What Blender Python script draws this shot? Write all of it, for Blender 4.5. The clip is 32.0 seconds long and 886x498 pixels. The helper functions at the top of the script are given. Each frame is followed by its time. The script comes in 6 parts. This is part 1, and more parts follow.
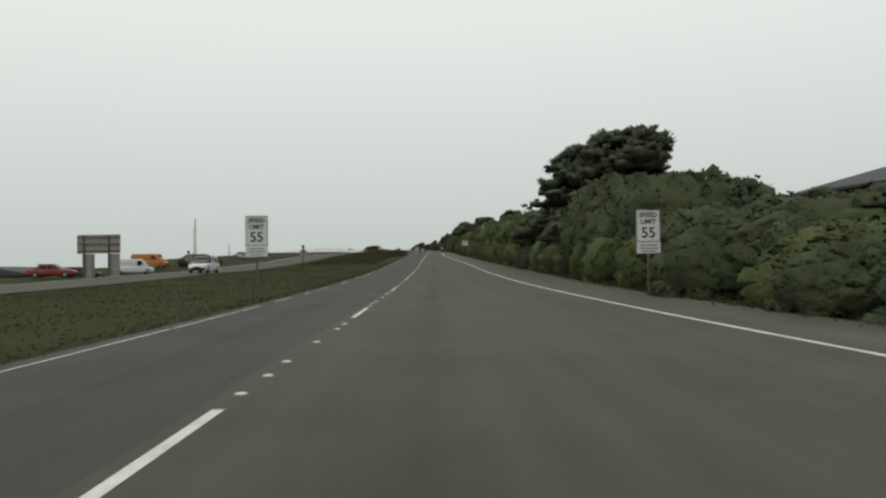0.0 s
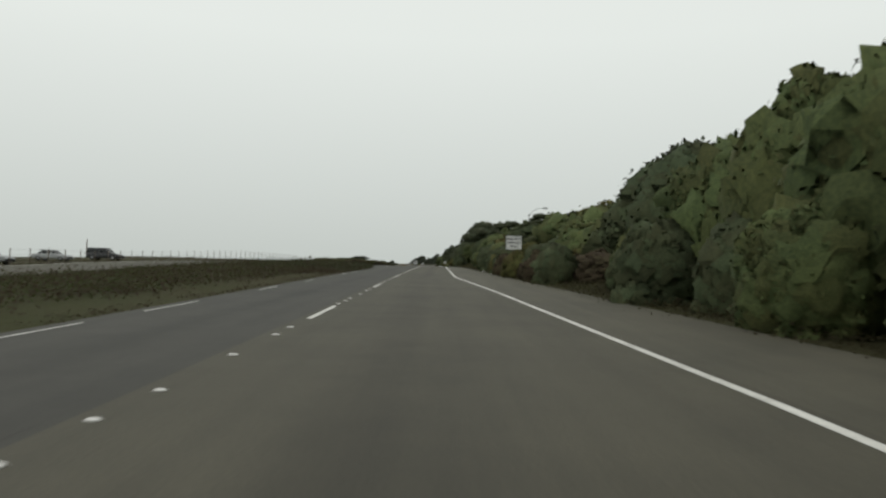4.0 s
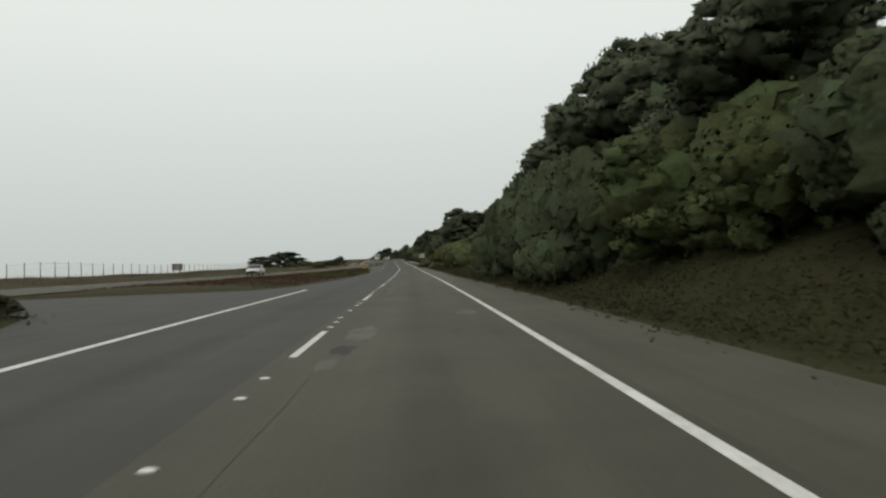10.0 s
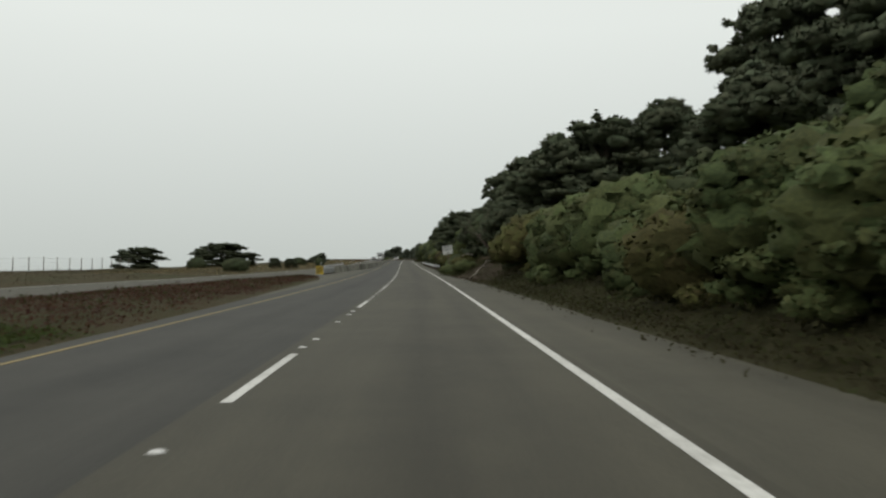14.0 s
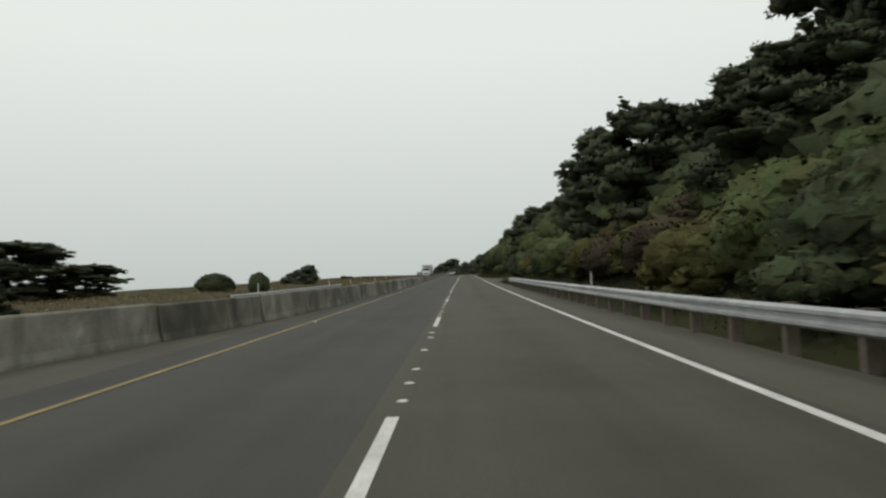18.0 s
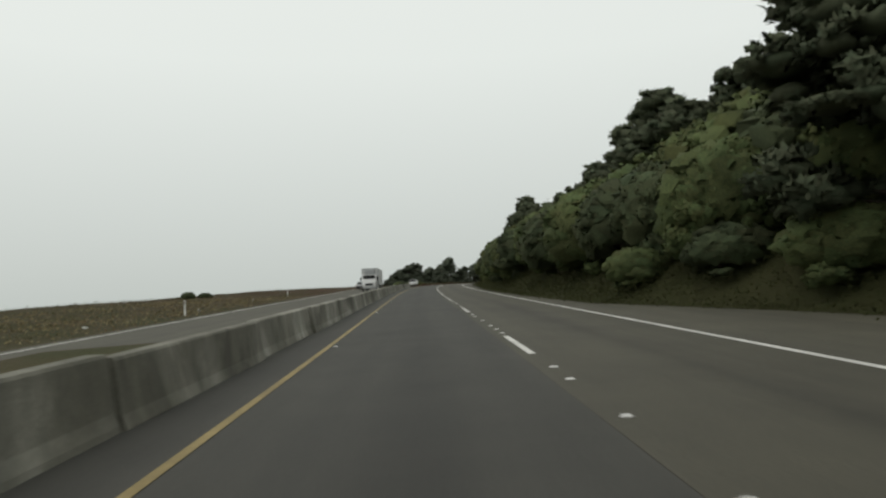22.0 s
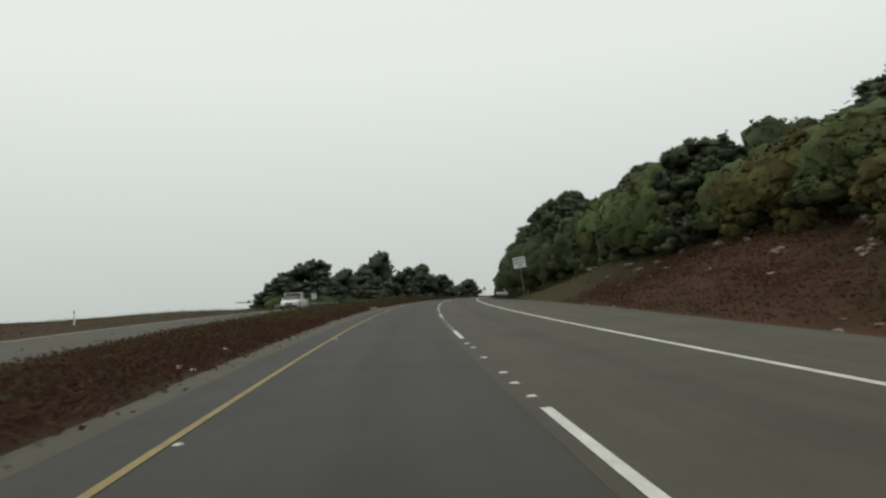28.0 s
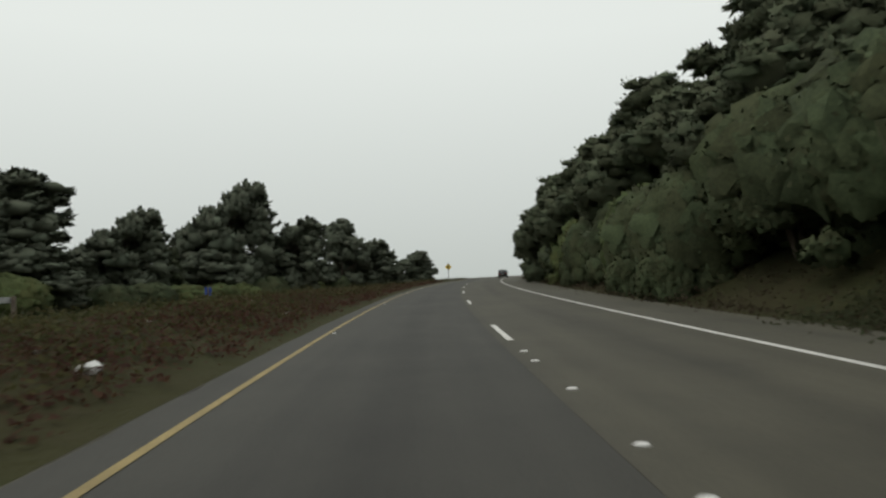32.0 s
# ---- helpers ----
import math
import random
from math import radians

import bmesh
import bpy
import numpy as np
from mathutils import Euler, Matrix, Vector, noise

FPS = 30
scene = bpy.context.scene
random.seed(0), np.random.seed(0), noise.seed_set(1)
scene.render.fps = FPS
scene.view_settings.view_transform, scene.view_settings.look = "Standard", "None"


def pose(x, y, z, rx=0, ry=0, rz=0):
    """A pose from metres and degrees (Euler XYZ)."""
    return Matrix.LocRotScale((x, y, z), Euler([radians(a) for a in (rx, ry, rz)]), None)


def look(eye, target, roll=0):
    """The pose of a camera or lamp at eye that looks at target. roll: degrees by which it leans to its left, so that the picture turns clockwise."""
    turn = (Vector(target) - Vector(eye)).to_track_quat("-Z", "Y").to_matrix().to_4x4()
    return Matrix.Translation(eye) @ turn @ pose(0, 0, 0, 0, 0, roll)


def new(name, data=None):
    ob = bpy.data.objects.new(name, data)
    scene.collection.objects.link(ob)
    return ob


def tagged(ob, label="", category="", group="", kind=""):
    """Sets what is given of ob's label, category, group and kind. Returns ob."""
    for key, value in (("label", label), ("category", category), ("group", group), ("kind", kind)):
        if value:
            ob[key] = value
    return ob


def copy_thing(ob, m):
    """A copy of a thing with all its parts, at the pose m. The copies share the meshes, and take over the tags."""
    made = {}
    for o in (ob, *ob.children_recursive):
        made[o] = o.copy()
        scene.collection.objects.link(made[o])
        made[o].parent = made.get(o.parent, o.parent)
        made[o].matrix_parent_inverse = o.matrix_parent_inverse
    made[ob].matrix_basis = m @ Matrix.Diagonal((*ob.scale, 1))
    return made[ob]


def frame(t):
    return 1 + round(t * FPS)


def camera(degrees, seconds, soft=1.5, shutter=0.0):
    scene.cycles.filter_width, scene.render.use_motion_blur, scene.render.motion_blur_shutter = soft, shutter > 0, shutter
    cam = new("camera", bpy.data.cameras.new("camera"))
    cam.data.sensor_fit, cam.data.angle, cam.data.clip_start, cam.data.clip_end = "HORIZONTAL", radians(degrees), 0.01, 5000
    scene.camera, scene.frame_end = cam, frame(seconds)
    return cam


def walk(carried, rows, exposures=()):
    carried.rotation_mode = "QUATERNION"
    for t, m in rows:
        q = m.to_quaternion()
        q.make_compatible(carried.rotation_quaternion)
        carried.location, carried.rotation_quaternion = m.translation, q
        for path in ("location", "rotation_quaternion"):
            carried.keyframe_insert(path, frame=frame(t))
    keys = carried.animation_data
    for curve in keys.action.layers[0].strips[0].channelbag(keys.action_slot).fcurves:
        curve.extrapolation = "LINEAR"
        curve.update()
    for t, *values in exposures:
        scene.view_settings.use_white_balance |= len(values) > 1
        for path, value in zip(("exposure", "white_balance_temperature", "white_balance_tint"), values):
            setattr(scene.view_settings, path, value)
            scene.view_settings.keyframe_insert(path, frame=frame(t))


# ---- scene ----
cam = camera(63.14, 32.0, soft=2.4, shutter=0.12)

# camera rows: seconds, place, heading, pitch, lean
PATH = [
    (0.0, 2.30, 12.25, 1.32, 3.18, 1.52, -0.90), (0.5, 2.88, 23.30, 1.38, 3.22, 1.37, -1.12), (1.0, 3.51, 34.40, 1.49, 3.19, 1.23, -1.18),
    (1.5, 4.11, 45.67, 1.64, 3.34, 1.01, -0.81), (2.0, 4.72, 57.05, 1.84, 3.43, 0.99, -0.15), (2.5, 5.35, 68.55, 2.10, 3.35, 1.57, 0.92),
    (3.0, 5.95, 80.09, 2.40, 3.22, 2.26, 1.92), (3.5, 6.47, 91.57, 2.75, 3.10, 2.63, 2.05), (4.0, 6.94, 103.03, 3.13, 2.95, 2.77, 1.42),
    (4.5, 7.36, 114.47, 3.55, 2.82, 2.75, 0.40), (5.0, 7.76, 125.88, 3.98, 2.76, 2.61, -0.67), (5.5, 8.15, 137.28, 4.41, 2.81, 2.44, -1.43),
    (6.0, 8.55, 148.66, 4.85, 3.00, 2.30, -1.52), (6.5, 8.95, 160.03, 5.27, 3.36, 2.18, -0.74), (7.0, 9.36, 171.38, 5.68, 3.72, 2.08, -0.16),
    (7.5, 9.85, 182.78, 6.06, 4.01, 2.18, -0.81), (8.0, 10.36, 194.15, 6.43, 4.40, 2.20, -1.60), (8.5, 10.80, 205.44, 6.78, 5.00, 1.69, -1.55),
    (9.0, 11.27, 216.69, 7.09, 5.50, 1.26, -1.33), (9.5, 11.86, 227.90, 7.38, 5.64, 1.74, -1.35), (10.0, 12.47, 239.06, 7.64, 5.47, 2.06, -1.47),
    (10.5, 13.02, 250.13, 7.87, 4.83, 0.84, -2.00), (11.0, 13.59, 261.25, 8.09, 4.07, -0.11, -2.06), (11.5, 14.28, 272.59, 8.30, 3.42, 1.26, -0.25),
    (12.0, 14.97, 284.02, 8.49, 3.03, 2.84, 1.56), (12.5, 15.53, 295.49, 8.68, 3.25, 2.76, 1.61), (13.0, 16.03, 306.98, 8.87, 3.68, 2.31, 1.10),
    (13.5, 16.56, 318.44, 9.06, 4.00, 2.23, 0.56), (14.0, 17.09, 329.89, 9.26, 4.37, 2.27, -0.28), (14.5, 17.62, 341.32, 9.48, 4.64, 2.40, -1.21),
    (15.0, 18.10, 352.76, 9.70, 4.69, 2.58, -2.04), (15.5, 18.51, 364.20, 9.94, 4.45, 2.77, -2.55), (16.0, 18.82, 375.64, 10.20, 3.85, 2.96, -2.54),
    (16.5, 19.02, 387.08, 10.47, 2.89, 3.16, -1.88), (17.0, 19.13, 398.54, 10.75, 1.81, 3.34, -1.25), (17.5, 19.14, 410.03, 11.04, 0.66, 3.48, -1.26),
    (18.0, 19.05, 421.60, 11.35, -0.16, 3.56, -1.55), (18.5, 18.83, 433.35, 11.68, -0.07, 3.47, -2.06), (19.0, 18.57, 445.13, 12.02, 0.41, 3.39, -2.48),
    (19.5, 18.34, 456.79, 12.36, 1.00, 3.45, -2.36), (20.0, 18.19, 468.41, 12.71, 1.53, 3.57, -2.07), (20.5, 18.22, 479.92, 13.06, 1.65, 3.73, -1.75),
    (21.0, 18.36, 491.50, 13.42, 1.86, 3.90, -1.60), (21.5, 18.53, 503.36, 13.79, 2.48, 4.01, -1.96), (22.0, 18.75, 515.25, 14.16, 3.23, 4.15, -2.56),
    (22.5, 19.03, 526.96, 14.54, 4.21, 4.43, -3.44), (23.0, 19.31, 538.60, 14.91, 5.03, 4.75, -3.93), (23.5, 19.56, 550.23, 15.29, 5.27, 5.06, -2.83),
    (24.0, 19.84, 561.85, 15.67, 5.40, 5.28, -1.69), (24.5, 20.18, 573.52, 16.05, 5.79, 5.25, -2.01), (25.0, 20.59, 585.19, 16.44, 6.30, 5.13, -2.69),
    (25.5, 21.05, 596.81, 16.81, 6.92, 5.09, -3.17), (26.0, 21.59, 608.39, 17.18, 7.61, 5.08, -3.73), (26.5, 22.23, 619.95, 17.54, 8.30, 5.08, -4.18),
    (27.0, 23.00, 631.51, 17.88, 8.84, 5.05, -4.38), (27.5, 23.90, 643.10, 18.21, 9.26, 4.93, -4.16), (28.0, 24.97, 654.74, 18.53, 9.52, 4.71, -3.35),
    (28.5, 26.21, 666.44, 18.85, 9.53, 4.38, -1.60), (29.0, 27.62, 678.13, 19.16, 9.61, 4.01, -0.20), (29.5, 29.18, 689.73, 19.46, 10.02, 3.50, -0.69),
    (30.0, 30.88, 701.29, 19.75, 10.75, 3.10, -1.56), (30.5, 32.69, 712.83, 20.04, 12.15, 3.13, -1.55), (31.0, 34.66, 724.33, 20.31, 13.59, 3.23, -1.45),
    (31.5, 36.85, 735.76, 20.56, 14.35, 3.05, -1.72), (32.0, 39.24, 747.14, 20.80, 14.91, 2.79, -2.09),
]
HEADING = [0.4, 1.33, 2.27, 2.71, 2.7, 2.56, 2.49, 2.5, 2.56, 2.61, 2.63, 2.82, 2.93, 3, 2.97, 2.85, 2.72, 2.63, 2.56, 2.31, 1.91, 1.51, 1.23, 1.12, 1.17, 1.3, 1.51, 1.42, 1.13, 1.2, 1.61, 2.44, 3.5, 4.57, 5.79, 7.15, 8.57, 10.07, 11.75, 13.5, 15.15, 16.66, 18.04, 19.35, 20.6, 21.82, 23.03, 24.22, 25.4, 26.58]
GRADE = [-0.59, 0, 0.63, 1.33, 2.09, 2.81, 3.4, 3.76, 3.83, 3.66, 3.37, 3.05, 2.62, 2.23, 1.91, 1.7, 1.63, 1.71, 1.9, 2.11, 2.32, 2.52, 2.72, 2.87, 2.99, 3.07, 3.12, 3.18, 3.23, 3.27, 3.29, 3.2, 3.04, 2.84, 2.68, 2.6, 2.53, 2.33, 2.07, 1.82, 1.62, 1.47, 1.37, 1.29, 1.23, 1.17, 1.12, 1.06, 1.01, 0.97]


def eye_row(t, x, y, z, yaw, pitch, lean):
    a, b = radians(yaw), radians(pitch)
    way = Vector((math.sin(a) * math.cos(b), math.cos(a) * math.cos(b), math.sin(b)))
    return t, look((x, y, z), Vector((x, y, z)) + way, lean)


walk(cam, [eye_row(*r) for r in PATH])

# ---- light: a white overcast sky and a very soft sun ----
world = bpy.data.worlds.new("overcast_sky")
scene.world = world
world.use_nodes = True
wt = world.node_tree
wt.nodes.clear()
w_out, w_bg = wt.nodes.new("ShaderNodeOutputWorld"), wt.nodes.new("ShaderNodeBackground")
sky = wt.nodes.new("ShaderNodeTexSky")
sky.sky_type, sky.sun_disc = "NISHITA", False
sky.sun_elevation, sky.sun_rotation = radians(55), radians(-60)
sky.air_density, sky.dust_density = 1.0, 6.0
sky_scale = wt.nodes.new("ShaderNodeMixRGB")
sky_scale.blend_type, sky_scale.inputs[0].default_value = "MULTIPLY", 1.0
sky_scale.inputs[2].default_value = (0.09, 0.09, 0.09, 1)
w_tc, w_sep, w_ramp = (wt.nodes.new(n) for n in ("ShaderNodeTexCoord", "ShaderNodeSeparateXYZ", "ShaderNodeValToRGB"))
w_map = wt.nodes.new("ShaderNodeMapRange")
w_map.inputs[1].default_value, w_map.inputs[2].default_value = -0.05, 0.55
for k, (pos, col) in enumerate(((0.0, (0.50, 0.54, 0.51)), (0.25, (0.62, 0.66, 0.63)), (0.62, (0.80, 0.84, 0.80)), (1.0, (0.84, 0.87, 0.83)))):
    el = w_ramp.color_ramp.elements[k] if k < 2 else w_ramp.color_ramp.elements.new(pos)
    el.position, el.color = pos, (*col, 1)
w_mix = wt.nodes.new("ShaderNodeMixRGB")
w_mix.inputs[0].default_value = 0.04
wt.links.new(w_tc.outputs["Generated"], w_sep.inputs[0])
wt.links.new(w_sep.outputs["Z"], w_map.inputs[0])
wt.links.new(w_map.outputs[0], w_ramp.inputs[0])
wt.links.new(sky.outputs[0], sky_scale.inputs[1])
wt.links.new(w_ramp.outputs[0], w_mix.inputs[1])
wt.links.new(sky_scale.outputs[0], w_mix.inputs[2])
wt.links.new(w_mix.outputs[0], w_bg.inputs[0])
wt.links.new(w_bg.outputs[0], w_out.inputs[0])
w_bg.inputs[1].default_value = 1.0
sun = new("sun", bpy.data.lights.new("sun", "SUN"))
sun.data.energy, sun.data.angle, sun.data.color = 0.5, radians(40), (1, 0.97, 0.92)
sun.matrix_world = look((-60, -30, 120), (0, 0, 0))

# ---- the road's line: station s along the dashed lane line, l to its right, z above it ----
STEP = 20.0
_n = (len(HEADING) - 1) * 20


def _curve(vals, u):
    k = min(max(int(math.floor(u)), 0), len(vals) - 2)
    x = u - k
    v = [vals[min(max(i, 0), len(vals) - 1)] for i in range(k - 1, k + 3)]
    return (v[0] * (-.5 * x + x * x - .5 * x ** 3) + v[1] * (1 - 2.5 * x * x + 1.5 * x ** 3)
            + v[2] * (.5 * x + 2 * x * x - 1.5 * x ** 3) + v[3] * (-.5 * x * x + .5 * x ** 3))


ROAD = []
_x = _y = _z = 0.0
for _i in range(-20, 1400):
    _u = min(max((_i + 20) / STEP, 0), len(HEADING) - 1)
    _h, _g = radians(_curve(HEADING, _u)), _curve(GRADE, _u) / 100
    _x, _y, _z = _x + math.sin(_h), _y + math.cos(_h), _z + _g
    ROAD.append((_h, _x, _y, _z))
_o = ROAD[20]
ROAD = [(r[0], r[1] - _o[1], r[2] - _o[2], r[3] - _o[3]) for r in ROAD]


def line_at(s):
    u = s + 20
    if u < 0:
        h, x, y, z = ROAD[0]
        return h, x + u * math.sin(h), y + u * math.cos(h), z
    k = min(int(u), len(ROAD) - 2)
    f = u - k
    a, b = ROAD[k], ROAD[k + 1]
    return tuple(p + (q - p) * f for p, q in zip(a, b))


def at(s, l=0.0, z=0.0):
    h, x, y, zz = line_at(s)
    return Vector((x + l * math.cos(h), y - l * math.sin(h), zz + z))


def stand(s, l, z=0.0, turn=0.0, size=1.0):
    """A pose at station s: its y axis along the road, its x axis to the right."""
    return Matrix.Translation(at(s, l, z)) @ Matrix.Rotation(-line_at(s)[0] - radians(turn), 4, "Z") @ Matrix.Scale(size, 4)


def table(*pairs):
    xs, ys = [p[0] for p in pairs], [p[1] for p in pairs]
    return lambda s: float(np.interp(s, xs, ys))


# widths along the road
line_right = table((-150, 9.5), (-20, 9.35), (10, 8.43), (30, 7.52), (50, 6.77), (70, 6.36), (90, 6.11), (110, 5.73), (130, 4.87), (150, 3.68))
line_left = table((0, -3.57), (150, -3.62), (300, -3.65), (1300, -3.7))
edge_right = table((-150, 11.5), (20, 10.8), (38, 10.0), (75, 10.3), (95, 9.7), (115, 8.9), (160, 6.9), (226, 6.2), (300, 5.7), (330, 6.1), (372, 5.8), (385, 5.3), (400, 4.7),
                   (430, 5.3), (480, 5.2), (497, 5.0), (508, 5.2), (512.5, 7.4), (517, 9.0), (532, 8.8), (539, 7.0), (545, 5.2), (560, 4.5), (582, 4.3), (600, 4.9), (640, 6.0), (667, 7.0), (690, 8.1), (712, 7.8),
                   (725, 6.6), (752, 6.3), (770, 6.0), (818, 6.9), (1300, 6.5))
edge_left = table((-150, -4.0), (172, -3.95), (190, -5.4), (200, -7.3), (236, -6.9), (255, -7.2), (260, -9), (264, -16), (274, -16), (276, -6.8), (282, -5.3), (300, -4.3), (317, -3.9), (333, -3.85), (348, -4.3),
                  (376, -5.4), (389, -5.9), (396, -7.2), (404, -8.6), (430, -7.4), (445, -6.0), (620, -5.6), (655, -5.1), (668, -5.2), (690, -5.5), (705, -5.5), (735, -5.0), (747, -4.3), (775, -4.15), (1300, -4.4))
other_mid = table((-200, -23.5), (85, -23.5), (180, -24), (250, -22), (320, -19.5), (340, -18.4), (376, -15.5), (400, -13.0), (430, -11.2), (470, -10.2), (520, -9.7), (590, -10.8), (620, -11.8), (660, -14),
                  (700, -16.5), (740, -18.0), (770, -18.2), (790, -17.2), (810, -15.8), (830, -14.6), (860, -13.4), (900, -13), (1300, -13))
other_z = table((0, 0.0), (80, 0.0), (100, -0.25), (140, -0.3), (165, 0.05), (190, 0.15), (300, 0.15), (420, 0.0), (480, -0.3), (620, -0.3), (680, 0.1), (760, 0.1), (790, -1.0), (820, -1.3), (900, -1.2))
hump_high = table((0, 0.03), (120, 0.03), (170, 0.22), (740, 0.25), (780, 0.8), (900, 0.9))
slope = table((-150, 0.02), (105, 0.03), (140, 0.15), (165, 0.28), (230, 0.34), (300, 0.32), (350, 0.38), (376, 0.5), (450, 0.58), (540, 0.72), (620, 0.72), (660, 0.55), (720, 0.42), (760, 0.38), (850, 0.42), (1300, 0.5))
berm_high = table((40, 0.0), (85, -0.75), (160, -0.8), (205, -0.3), (235, 0.35), (1300, 0.35))
slope_gap = table((0, 3.0), (150, 1.0), (520, 1.2), (620, 1.2), (660, 0.8), (1000, 1.2))


def height(s, l):
    """The ground above the road's line."""
    er, el = edge_right(s), edge_left(s)
    if el - 0.1 <= l <= er + 0.1:
        return -0.06
    if l > er:
        d = l - er - slope_gap(s)
        n = noise.noise(Vector((s * 0.09, l * 0.12, 0))) * min(1, max(0, d) * 0.25) * 1.1
        up = slope(s) * min(max(0, d), 26) + 0.04 * max(0, d - 26)
        return -0.04 + 30 * (1 - math.exp(-up / 30)) + n
    om, oz = other_mid(s), other_z(s)
    d_road = el - l
    if om - 4.2 <= l <= om + 4.2:
        return oz - 0.06
    if l > om + 4.2:
        w = max(el - (om + 4.2), 0.2)
        f = min(max(d_road / w, 0), 1)
        hump = hump_high(s) * math.sin(math.pi * f) * min(w / 6, 1)
        return -0.04 + oz * f + hump + noise.noise(Vector((s * 0.2, l * 0.25, 3))) * 0.08 * min(1, d_road)
    d = om - 4.2 - l
    n = noise.noise(Vector((s * 0.05, l * 0.08, 7)))
    berm = berm_high(s) * min(1, d / 7) * (1 + n)
    cliff = max(0, d - 32)
    return oz - 0.04 + berm - min(cliff * 0.5, 24)


# ---- materials ----
def material(name, make):
    m = bpy.data.materials.new(name)
    m.use_nodes = True
    t = m.node_tree
    make(t, t.nodes["Principled BSDF"])
    return m


def node(t, kind, **ins):
    n = t.nodes.new(kind)
    for k, v in ins.items():
        n.inputs[k.replace("_", " ")].default_value = v
    return n


def speckled(name, dark, light, scale=3.0, fine=60.0, rough=0.85, bump=0.3, metal=0.0, third=None, random_by=None, spec=0.3, thin=0.0):
    """Two colours mixed by coarse and fine noise, with fine relief."""
    def make(t, b):
        tc = t.nodes.new("ShaderNodeTexCoord")
        src = tc.outputs["Object"]
        n1, n2 = node(t, "ShaderNodeTexNoise", Scale=scale, Detail=6.0, Roughness=0.62), node(t, "ShaderNodeTexNoise", Scale=fine, Detail=4.0, Roughness=0.6)
        for n in (n1, n2):
            t.links.new(src, n.inputs["Vector"])
        mixf = node(t, "ShaderNodeMath")
        mixf.operation = "MULTIPLY_ADD"
        mixf.inputs[1].default_value = 0.45
        t.links.new(n2.outputs[0], mixf.inputs[0])
        sub = node(t, "ShaderNodeMath")
        sub.operation = "MULTIPLY"
        sub.inputs[1].default_value = 0.55
        t.links.new(n1.outputs[0], sub.inputs[0])
        t.links.new(sub.outputs[0], mixf.inputs[2])
        ramp = t.nodes.new("ShaderNodeValToRGB")
        ramp.color_ramp.elements[0].position, ramp.color_ramp.elements[1].position = 0.36, 0.64
        ramp.color_ramp.elements[0].color, ramp.color_ramp.elements[1].color = (*dark, 1), (*light, 1)
        if third:
            e = ramp.color_ramp.elements.new(0.5)
            e.color = (*third, 1)
        t.links.new(mixf.outputs[0], ramp.inputs[0])
        col = ramp.outputs[0]
        if random_by:
            if random_by == "object":
                rnd = t.nodes.new("ShaderNodeObjectInfo").outputs["Random"]
            else:
                rnd = t.nodes.new("ShaderNodeNewGeometry").outputs["Random Per Island"]
            mr = node(t, "ShaderNodeMapRange")
            mr.inputs[3].default_value, mr.inputs[4].default_value = 0.84, 1.18
            t.links.new(rnd, mr.inputs[0])
            hsv = t.nodes.new("ShaderNodeHueSaturation")
            t.links.new(mr.outputs[0], hsv.inputs["Value"])
            mh = node(t, "ShaderNodeMapRange")
            mh.inputs[3].default_value, mh.inputs[4].default_value = 0.47, 0.52
            t.links.new(rnd, mh.inputs[0])
            t.links.new(mh.outputs[0], hsv.inputs["Hue"])
            t.links.new(col, hsv.inputs["Color"])
            col = hsv.outputs[0]
        t.links.new(col, b.inputs["Base Color"])
        if thin:
            leaf_light, both = t.nodes.new("ShaderNodeBsdfTranslucent"), t.nodes.new("ShaderNodeMixShader")
            both.inputs[0].default_value = thin
            t.links.new(col, leaf_light.inputs[0])
            t.links.new(b.outputs[0], both.inputs[1])
            t.links.new(leaf_light.outputs[0], both.inputs[2])
            t.links.new(both.outputs[0], t.nodes["Material Output"].inputs[0])
        b.inputs["Roughness"].default_value, b.inputs["Metallic"].default_value = rough, metal
        b.inputs["Specular IOR Level"].default_value = spec
        if bump:
            bp = node(t, "ShaderNodeBump", Strength=bump, Distance=0.02)
            t.links.new(mixf.outputs[0], bp.inputs["Height"])
            t.links.new(bp.outputs[0], b.inputs["Normal"])
    return material(name, make)


